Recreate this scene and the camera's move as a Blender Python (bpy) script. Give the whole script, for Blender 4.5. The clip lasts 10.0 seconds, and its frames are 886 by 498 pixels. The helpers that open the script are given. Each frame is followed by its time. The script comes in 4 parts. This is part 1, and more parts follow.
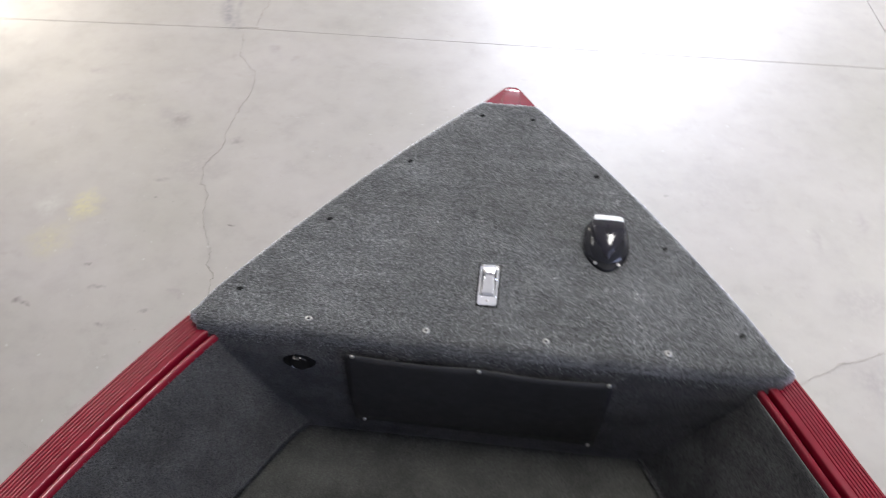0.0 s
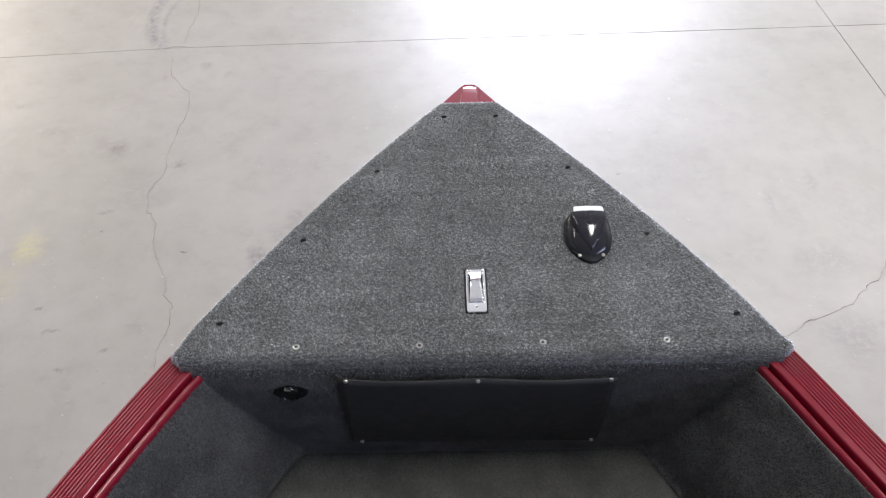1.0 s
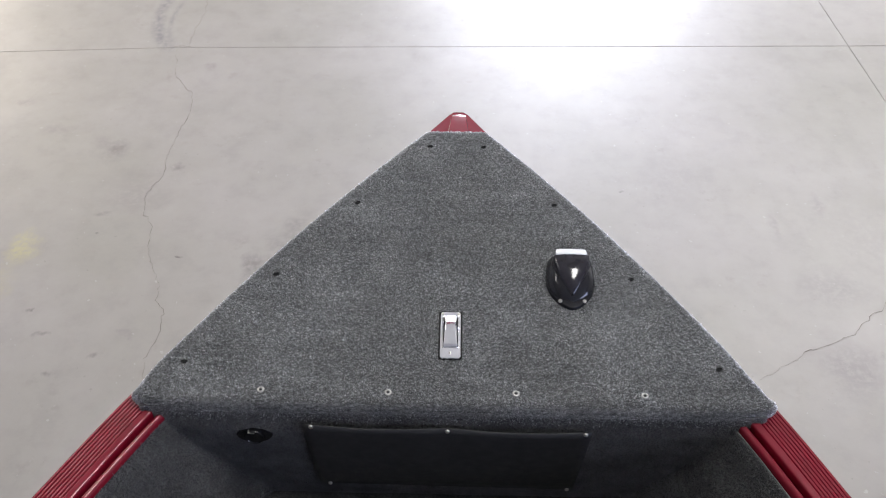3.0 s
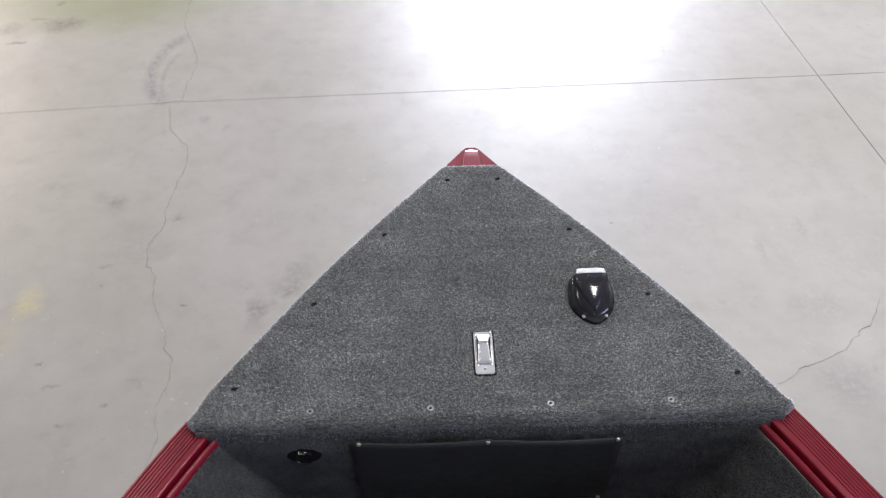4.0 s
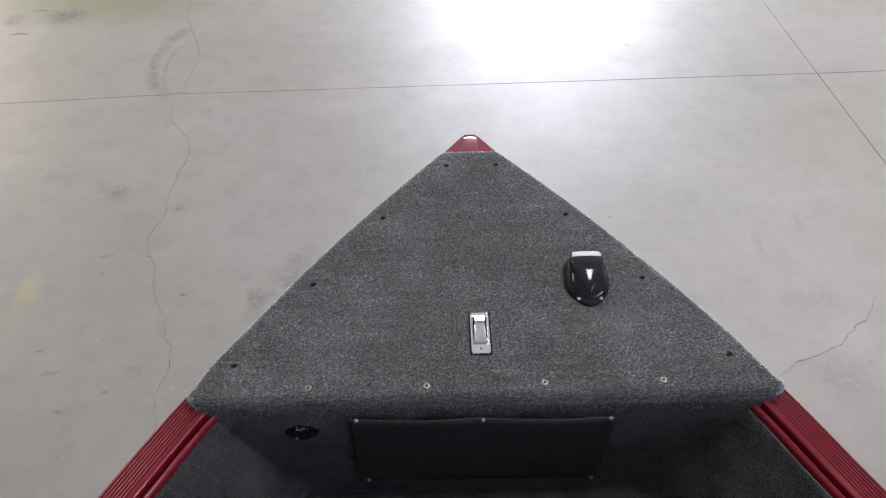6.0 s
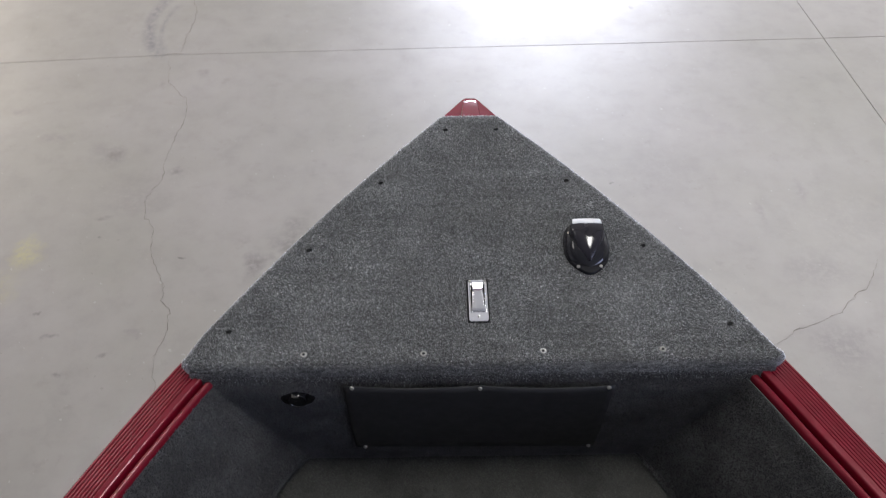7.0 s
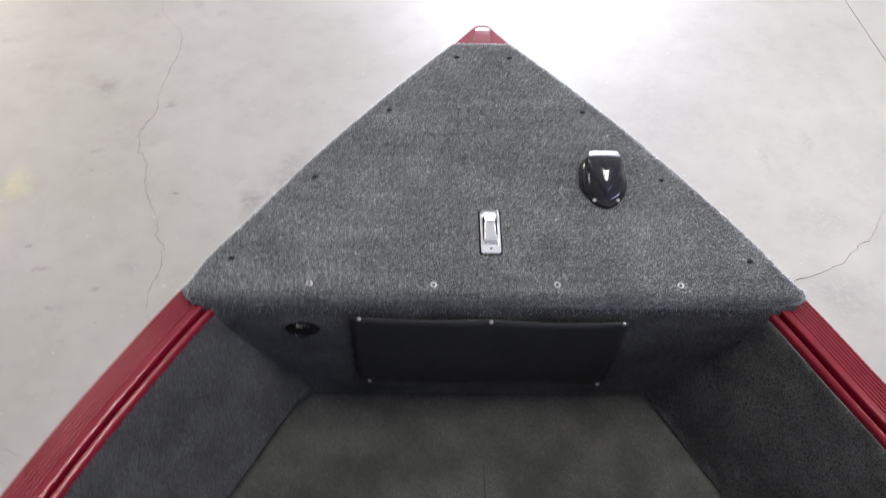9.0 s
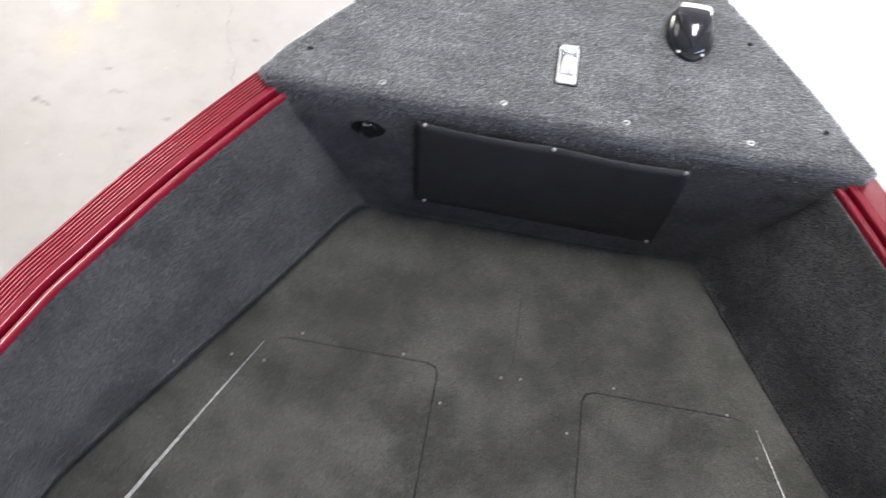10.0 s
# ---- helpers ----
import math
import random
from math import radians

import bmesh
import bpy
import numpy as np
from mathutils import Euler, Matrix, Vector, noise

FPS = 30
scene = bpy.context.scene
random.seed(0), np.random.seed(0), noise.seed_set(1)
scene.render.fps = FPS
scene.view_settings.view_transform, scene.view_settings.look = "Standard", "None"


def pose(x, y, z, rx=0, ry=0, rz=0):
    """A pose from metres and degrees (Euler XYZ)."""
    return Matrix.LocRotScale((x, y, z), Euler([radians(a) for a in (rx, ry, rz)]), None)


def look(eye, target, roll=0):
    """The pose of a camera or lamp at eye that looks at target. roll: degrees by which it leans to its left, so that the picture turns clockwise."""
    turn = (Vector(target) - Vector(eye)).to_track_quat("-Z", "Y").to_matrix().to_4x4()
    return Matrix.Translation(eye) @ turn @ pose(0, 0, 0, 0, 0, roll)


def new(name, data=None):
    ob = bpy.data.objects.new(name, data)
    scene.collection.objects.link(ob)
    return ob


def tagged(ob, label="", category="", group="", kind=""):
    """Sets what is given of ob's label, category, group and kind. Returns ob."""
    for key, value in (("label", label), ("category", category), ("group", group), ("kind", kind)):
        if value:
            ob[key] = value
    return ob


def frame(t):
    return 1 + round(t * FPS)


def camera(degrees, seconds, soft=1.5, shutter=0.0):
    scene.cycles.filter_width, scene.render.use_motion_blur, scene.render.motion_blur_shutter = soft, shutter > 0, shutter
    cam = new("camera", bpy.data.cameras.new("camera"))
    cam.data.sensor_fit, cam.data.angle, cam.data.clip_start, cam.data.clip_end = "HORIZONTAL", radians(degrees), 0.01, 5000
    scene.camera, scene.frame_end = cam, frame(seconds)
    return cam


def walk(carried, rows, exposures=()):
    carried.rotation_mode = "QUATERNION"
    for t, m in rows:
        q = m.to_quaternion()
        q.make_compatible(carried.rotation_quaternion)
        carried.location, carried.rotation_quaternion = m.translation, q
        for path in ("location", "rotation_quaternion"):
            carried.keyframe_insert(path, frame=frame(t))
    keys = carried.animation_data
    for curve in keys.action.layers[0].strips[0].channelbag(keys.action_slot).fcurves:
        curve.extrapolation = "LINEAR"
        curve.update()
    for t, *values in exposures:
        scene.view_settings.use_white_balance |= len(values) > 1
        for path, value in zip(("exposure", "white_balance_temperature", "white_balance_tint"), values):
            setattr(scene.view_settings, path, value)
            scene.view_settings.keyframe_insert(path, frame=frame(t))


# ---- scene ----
cam = camera(54.9, 10.0, soft=1.05, shutter=0.5)
PATH = [
    (0, (0.0108, -0.8872, 2.8966), (-0.1216, 0.4966, 1.4586), 1.45),
    (0.1, (0.0337, -0.8967, 2.8936), (-0.0863, 0.4890, 1.4565), 0.31),
    (0.2, (0.0511, -0.8892, 2.8963), (-0.0421, 0.4802, 1.4416), 0.08),
    (0.3, (0.0507, -0.8867, 2.8960), (-0.0070, 0.4817, 1.4386), 0.03),
    (0.4, (0.0336, -0.8798, 2.8911), (0.0081, 0.5032, 1.4465), -0.26),
    (0.5, (0.0207, -0.8648, 2.8960), (-0.0044, 0.5059, 1.4397), -0.93),
    (0.7, (-0.0053, -0.8615, 2.8817), (-0.0256, 0.5185, 1.4342), -1.27),
    (1, (-0.0560, -0.8404, 2.8816), (-0.0647, 0.5414, 1.4357), -1.29),
    (1.5, (-0.0732, -0.8145, 2.8659), (-0.0557, 0.5819, 1.4343), -1.25),
    (2, (-0.0289, -0.7574, 2.8661), (-0.0535, 0.6360, 1.4316), -0.92),
    (2.5, (0.0131, -0.7383, 2.8868), (-0.0359, 0.6357, 1.4343), -0.89),
    (2.7, (0.0160, -0.7378, 2.8931), (-0.0338, 0.6269, 1.4319), -0.48),
    (3.8, (-0.0754, -0.8207, 2.9334), (-0.0507, 0.6163, 1.5426), -0.17),
    (4, (-0.0876, -0.8451, 2.9462), (-0.0718, 0.6056, 1.5695), -1.23),
    (4.2, (-0.0865, -0.8735, 2.9444), (-0.0695, 0.6055, 1.5982), -1.80),
    (4.5, (-0.0978, -0.8881, 2.9562), (-0.0486, 0.5787, 1.5975), -0.78),
    (5, (-0.0879, -0.9018, 2.9639), (-0.0610, 0.5758, 1.6162), -0.70),
    (5.5, (-0.0854, -0.8914, 2.9543), (-0.0672, 0.5714, 1.5905), -0.61),
    (6.8, (-0.0804, -0.8733, 2.9227), (-0.0693, 0.5379, 1.5055), -0.86),
    (7, (-0.0796, -0.8648, 2.9233), (-0.0657, 0.5253, 1.4855), -0.32),
    (7.5, (-0.0754, -0.8391, 2.9011), (-0.0593, 0.4873, 1.4044), 0.49),
    (8, (-0.0804, -0.8148, 2.8950), (-0.0692, 0.4981, 1.3863), 0.43),
    (8.5, (-0.0945, -0.8160, 2.8884), (-0.0831, 0.5001, 1.3825), 0.29),
    (8.8, (-0.1045, -0.8381, 2.8704), (-0.0702, 0.4875, 1.3732), 0.97),
    (9, (-0.1155, -0.8507, 2.8560), (-0.0814, 0.4513, 1.3382), 1.70),
    (9.1, (-0.1160, -0.8709, 2.8350), (-0.0861, 0.4301, 1.3162), 3.02),
    (9.2, (-0.1143, -0.8806, 2.8250), (-0.0840, 0.4077, 1.2956), 4.05),
    (9.3, (-0.1218, -0.8898, 2.8101), (-0.0781, 0.3892, 1.2731), 5.91),
    (9.4, (-0.1182, -0.9214, 2.7915), (-0.0829, 0.3266, 1.2291), 6.53),
    (9.5, (-0.1058, -0.9298, 2.7899), (-0.0859, 0.2634, 1.1850), 6.36),
    (9.6, (-0.1068, -0.9628, 2.7690), (-0.0872, 0.2114, 1.1501), 6.57),
    (9.8, (-0.1035, -1.0087, 2.7546), (-0.1230, 0.1687, 1.1379), 6.65),
    (10, (-0.1095, -1.0102, 2.7519), (-0.1854, 0.1434, 1.1199), 6.89),
]
walk(cam, [(t, look(eye, target, roll)) for t, eye, target, roll in PATH], [(0.0, 0.54), (0.8, 0.49), (1.5, 0.54), (2.0, 0.48), (2.5, 0.34), (4.0, 0.32), (4.5, 0.2), (5.5, -0.03), (7.0, -0.01), (7.5, 0.16), (8.0, 0.35), (8.5, 0.48), (9.0, 0.62), (9.5, 0.85), (10.0, 1.36)])

# ---- light ----
scene.view_settings.exposure = 0.0
world = bpy.data.worlds.new("world")
scene.world = world
world.use_nodes = True
_wn = world.node_tree.nodes
_sky = _wn.new("ShaderNodeTexSky")
_sky.sky_type, _sky.sun_disc = "NISHITA", False
_sky.sun_elevation, _sky.sun_rotation = radians(42), radians(200)
world.node_tree.links.new(_sky.outputs[0], _wn["Background"].inputs[0])
_wn["Background"].inputs[1].default_value = 0.12


def area_lamp(name, m, w, h, watts, colour):
    d = bpy.data.lights.new(name, "AREA")
    d.shape, d.size, d.size_y, d.energy, d.color = "RECTANGLE", w, h, watts, colour
    ob = new(name, d)
    ob.matrix_world = m
    return ob


# Daylight that comes in through the three open doors of the hall.
DOOR_A = (0.0, 3.1, 3.9, 11.0)      # x from, x to, height, y of the front wall
DOOR_B = (-7.2, -2.8, 4.4, 7.0)      # y from, y to, height, x of the east wall
area_lamp("door_daylight", look((1.55, 10.95, 1.95), (1.55, 0, 1.95)), 3.0, 3.8, 1030, (0.825, 0.855, 1.0))
area_lamp("door_daylight", look((6.95, -5.0, 2.2), (0, -5.0, 2.2)), 4.3, 4.3, 365, (0.60, 0.66, 1.0))
DOOR_C = (7.4, 10.4, 3.2, -7.0)     # y from, y to, height, x of the west wall
area_lamp("door_daylight", look((-6.95, 8.9, 1.6), (0, 8.9, 1.6)), 2.9, 3.1, 455, (1.0, 0.895, 0.75))
LAMPS = [(4.6, 6.4, 190), (0.95, -0.2, 62), (-2.75, 2.55, 4), (-3.0, 0.95, 5)]
CEIL = 5.6
for lx, ly, watts in LAMPS:
    area_lamp("ceiling_light_glow", look((lx, ly, CEIL - 0.135), (lx, ly, 0)), 0.5, 1.4, watts, (1.0, 0.985, 0.96))


# ---- materials ----
def nodes_of(name):
    m = bpy.data.materials.new(name)
    m.use_nodes = True
    t = m.node_tree
    return m, t.nodes, t.links, t.nodes["Principled BSDF"]


def noise_tex(n, k, vec, scale, detail=3.0, rough=0.55):
    t = n.new("ShaderNodeTexNoise")
    t.inputs["Scale"].default_value, t.inputs["Detail"].default_value, t.inputs["Roughness"].default_value = scale, detail, rough
    if vec is not None:
        k.new(vec, t.inputs["Vector"])
    return t.outputs["Fac"]


def ramp(n, k, fac, stops):
    r = n.new("ShaderNodeValToRGB")
    e = r.color_ramp.elements
    while len(e) < len(stops):
        e.new(0.5)
    for i, (p, c) in enumerate(stops):
        e[i].position = p
        e[i].color = (*c, 1) if len(c) == 3 else c
    k.new(fac, r.inputs[0])
    return r.outputs["Color"]


def grey(v):
    return (v, v, v)


def mix(n, k, a, b, fac, mode="MIX"):
    m = n.new("ShaderNodeMix")
    m.data_type, m.blend_type = "RGBA", mode
    for sock, val in ((m.inputs[0], fac), (m.inputs[6], a), (m.inputs[7], b)):
        if isinstance(val, (int, float)):
            sock.default_value = val
        elif isinstance(val, tuple):
            sock.default_value = (*val, 1)
        else:
            k.new(val, sock)
    return m.outputs[2]


def calc(n, k, op, a, b=0.0, clamp=False):
    m = n.new("ShaderNodeMath")
    m.operation, m.use_clamp = op, clamp
    for sock, val in zip(m.inputs, (a, b)):
        if isinstance(val, (int, float)):
            sock.default_value = val
        else:
            k.new(val, sock)
    return m.outputs[0]


def bump(n, k, b, height, strength, dist):
    x = n.new("ShaderNodeBump")
    x.inputs["Strength"].default_value, x.inputs["Distance"].default_value = strength, dist
    k.new(height, x.inputs["Height"])
    k.new(x.outputs[0], b.inputs["Normal"])


def coords(n):
    return n.new("ShaderNodeTexCoord").outputs["Object"]


def simple(name, a, b, scale, rough, metal=0.0, grain=0.0, grain_scale=300.0, coat=0.0, spread=0.08):
    m, n, k, s = nodes_of(name)
    c = coords(n)
    f = noise_tex(n, k, c, scale)
    k.new(ramp(n, k, f, [(0.3, a), (0.7, b)]), s.inputs["Base Color"])
    f2 = noise_tex(n, k, c, scale * 4)
    k.new(ramp(n, k, f2, [(0.25, grey(max(0.02, rough - spread))), (0.75, grey(min(1, rough + spread)))]), s.inputs["Roughness"])
    s.inputs["Metallic"].default_value = metal
    s.inputs["Coat Weight"].default_value = coat
    if grain:
        bump(n, k, s, noise_tex(n, k, c, grain_scale, 4), grain, 0.002)
    return m


def blotches(n, k, c, size, blot, span):
    """Soft stains trodden into a carpet, the same in its backing and in its yarn."""
    return ramp(n, k, noise_tex(n, k, c, size, 5, 0.68), [(0.5 - span, grey(blot[0])), (0.5, grey(blot[1])), (0.5 + span, grey(blot[2]))])


def carpet(name, low, high, tint, wear=1.0, stain=None):
    """Short grey pile: speckle of the yarn, broad worn patches and pale flecks, weaker with a low wear."""
    m, n, k, s = nodes_of(name)
    c = coords(n)
    speck = noise_tex(n, k, c, 300, 4, 0.75)
    patch = noise_tex(n, k, c, 6, 6, 0.68)
    col = ramp(n, k, speck, [(0.32, grey(low)), (0.5, grey((low + high) / 2.4)), (0.72, grey(high))])
    col = mix(n, k, col, tint, 1.0, "MULTIPLY")
    worn = ramp(n, k, patch, [(0.30, grey(0.50)), (0.43, grey(0.80)), (0.55, grey(1.05)), (0.68, grey(1.8))])
    blotch = noise_tex(n, k, c, 42, 4, 0.7)
    worn = mix(n, k, worn, ramp(n, k, blotch, [(0.30, grey(0.72)), (0.5, grey(1.0)), (0.70, grey(1.35))]), 1.0, "MULTIPLY")
    fleck = ramp(n, k, noise_tex(n, k, c, 130, 2, 0.5), [(0.66, grey(1.0)), (0.76, grey(1.9))])
    worn = mix(n, k, worn, fleck, 1.0, "MULTIPLY")
    col = mix(n, k, col, worn, wear, "MULTIPLY")
    if stain:
        col = mix(n, k, col, blotches(n, k, c, *stain), 1.0, "MULTIPLY")
    k.new(col, s.inputs["Base Color"])
    s.inputs["Roughness"].default_value = 1.0
    s.inputs["Specular IOR Level"].default_value = 0.1
    s.inputs["Sheen Weight"].default_value = 0.25
    s.inputs["Sheen Roughness"].default_value = 0.6
    h = calc(n, k, "ADD", speck, calc(n, k, "MULTIPLY", noise_tex(n, k, c, 18, 3), 4.0))
    bump(n, k, s, h, 0.8 * wear, 0.004)
    return m


LINER_STAIN = (8, (0.74, 1.0, 1.22), 0.10)     # size, darkest, middle and palest, spread
SOLE_STAIN = (8, (0.66, 0.99, 1.28), 0.10)
CARPET = carpet("deck_carpet", 0.06, 0.2, (1.0, 1.02, 1.0))
# the deck's grey carpet for liners and bulkhead, with cockpit shade in its colour
CARPET_SHADED = carpet("liner_carpet_shaded", 0.017, 0.078, (1.0, 1.0, 0.99), 0.4, LINER_STAIN)

CARPET_SOLE = carpet("sole_carpet", 0.034, 0.110, (1.0, 1.0, 0.90), 0.2, SOLE_STAIN)


def pile_material(name, gain, tint, even=0.0, stain=(9, (0.86, 1.0, 1.2), 0.14), knit=1.0):
    m, n, k, s = nodes_of(name)
    g = n.new("ShaderNodeNewGeometry").outputs["Random Per Island"]
    c = coords(n)
    col = ramp(n, k, g, [(0.0, (0.13, 0.131, 0.135)), (0.5, (0.27, 0.272, 0.282)), (0.82, (0.44, 0.443, 0.46)), (1.0, (0.58, 0.582, 0.60))])
    col = mix(n, k, col, (0.30, 0.30, 0.305), even)
    col = mix(n, k, col, tuple(gain * v for v in tint), 1.0, "MULTIPLY")
    worn = blotches(n, k, c, *stain)
    # loops knitted in rows across the boat: short dashes, and a faint stripe here and there
    for sx, sy, lo, hi in ((150, 290, 0.52, 1.6), (5, 80, 0.90, 1.10)):
        st = n.new("ShaderNodeVectorMath")
        st.operation = "MULTIPLY"
        st.inputs[1].default_value = (sx, sy, sy)
        k.new(c, st.inputs[0])
        dash = noise_tex(n, k, st.outputs[0], 1.0, 2, 0.5)
        worn = mix(n, k, worn, ramp(n, k, dash, [(0.30, grey(1 + (lo - 1) * knit)), (0.5, grey(0.97)), (0.72, grey(1 + (hi - 1) * knit))]), 1.0, "MULTIPLY")
    k.new(mix(n, k, col, worn, 1.0, "MULTIPLY"), s.inputs["Base Color"])
    s.inputs["Roughness"].default_value = 0.55
    s.inputs["Specular IOR Level"].default_value = 0.5
    thin = n.new("ShaderNodeBsdfTranslucent")
    k.new(mix(n, k, col, worn, 1.0, "MULTIPLY"), thin.inputs["Color"])
    both = n.new("ShaderNodeMixShader")
    both.inputs[0].default_value = 0.60
    k.new(s.outputs[0], both.inputs[1])
    k.new(thin.outputs[0], both.inputs[2])
    k.new(both.outputs[0], n["Material Output"].inputs["Surface"])
    return m


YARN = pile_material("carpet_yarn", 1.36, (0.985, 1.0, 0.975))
# deck yarn brightened for the edges: their lit rim is put into the colour
LIT_EDGE_YARN = pile_material("carpet_edge_lit", 2.4, (1.0, 1.0, 1.03), 0.5, (12, (0.8, 1.0, 1.3), 0.14))
# same yarn as the deck at a lower gain: the shade is painted in
LINER_YARN_SHADED = pile_material("liner_yarn_shaded", 0.58, (1.0, 1.0, 0.985), 0.8, LINER_STAIN, 0.22)
SOLE_YARN = pile_material("sole_yarn", 0.42, (0.985, 1.0, 0.89), 0.9, SOLE_STAIN, 0.12)
RED = simple("red_paint", (0.165, 0.004, 0.014), (0.195, 0.005, 0.018), 30, 0.24, 0.12, 0.0, 900, coat=0.2, spread=0.02)
RED_HULL = simple("red_hull_paint", (0.24, 0.006, 0.018), (0.28, 0.009, 0.024), 6, 0.25, 0.1, 0.0, coat=0.5)
BLACK_PLASTIC = simple("black_gloss_plastic", (0.008, 0.008, 0.010), (0.013, 0.013, 0.016), 40, 0.12, 0, 0.03, 500, coat=0.0, spread=0.04)
BLACK_BASE = simple("black_satin_plastic", (0.006, 0.006, 0.008), (0.010, 0.010, 0.013), 40, 0.50, 0, 0.04, 500, spread=0.05)
BLACK_HOOD = simple("black_polished_hood", (0.012, 0.011, 0.014), (0.018, 0.017, 0.023), 40, 0.11, 0, 0.03, 500, spread=0.03)
BLACK_SOCKET = simple("black_moulded_plastic", (0.003, 0.003, 0.004), (0.005, 0.005, 0.006), 40, 0.22, 0, 0.03, 500, spread=0.04)
BLACK_BASE.node_tree.nodes["Principled BSDF"].inputs["Specular IOR Level"].default_value = 0.2
BLACK_SHEET = simple("black_sheet", (0.012, 0.012, 0.013), (0.02, 0.02, 0.021), 14, 0.55, 0, 0.25, 700)
CHROME = simple("chrome", (0.78, 0.79, 0.80), (0.86, 0.86, 0.87), 60, 0.12, 1.0, 0.05, 300, spread=0.06)
STEEL = simple("screw_steel", (0.55, 0.54, 0.50), (0.70, 0.68, 0.63), 200, 0.32, 1.0)
DULL_STEEL = simple("dull_screw_steel", (0.30, 0.29, 0.27), (0.52, 0.51, 0.47), 300, 0.42, 0.8)
WASHER = simple("washer_steel", (0.50, 0.50, 0.47), (0.64, 0.63, 0.59), 200, 0.42, 0.85)
DARK_STEEL = simple("sunk_screw_steel", (0.03, 0.03, 0.03), (0.07, 0.07, 0.07), 200, 0.5, 0.6)
ALUMINIUM = simple("bare_aluminium", (0.18, 0.18, 0.175), (0.52, 0.52, 0.51), 170, 0.5, 0.35, 0.2, 300)
WOOD = simple("rough_timber", (0.24, 0.16, 0.09), (0.36, 0.25, 0.15), 12, 0.75, 0, 0.3, 120)
WALL_PAINT = simple("wall_paint", (0.34, 0.34, 0.34), (0.39, 0.39, 0.385), 1.5, 0.6, 0, 0.1, 60)
CEILING_PAINT = simple("ceiling_paint", (0.42, 0.42, 0.42), (0.47, 0.47, 0.468), 1.0, 0.7, 0, 0.1, 40)
ASPHALT = simple("asphalt", (0.045, 0.045, 0.047), (0.065, 0.064, 0.062), 2, 0.9, 0, 0.5, 90)
GAP = simple("shadow_gap", (0.004, 0.004, 0.004), (0.008, 0.008, 0.008), 20, 0.9)
CRACK = simple("crack_dirt", (0.12, 0.10, 0.082), (0.26, 0.235, 0.205), 9, 0.9)
JOINT = simple("joint_dirt", (0.05, 0.045, 0.04), (0.10, 0.09, 0.08), 8, 0.9)
LAMP_WHITE = simple("lamp_enamel", (0.76, 0.76, 0.74), (0.8, 0.8, 0.78), 5, 0.4)


def glow(name, colour, strength):
    m, n, k, s = nodes_of(name)
    s.inputs["Emission Color"].default_value = (*colour, 1)
    s.inputs["Emission Strength"].default_value = strength
    s.inputs["Base Color"].default_value = (0.8, 0.8, 0.8, 1)
    return m


DIFFUSER = glow("lamp_diffuser", (1.0, 0.97, 0.92), 6.0)


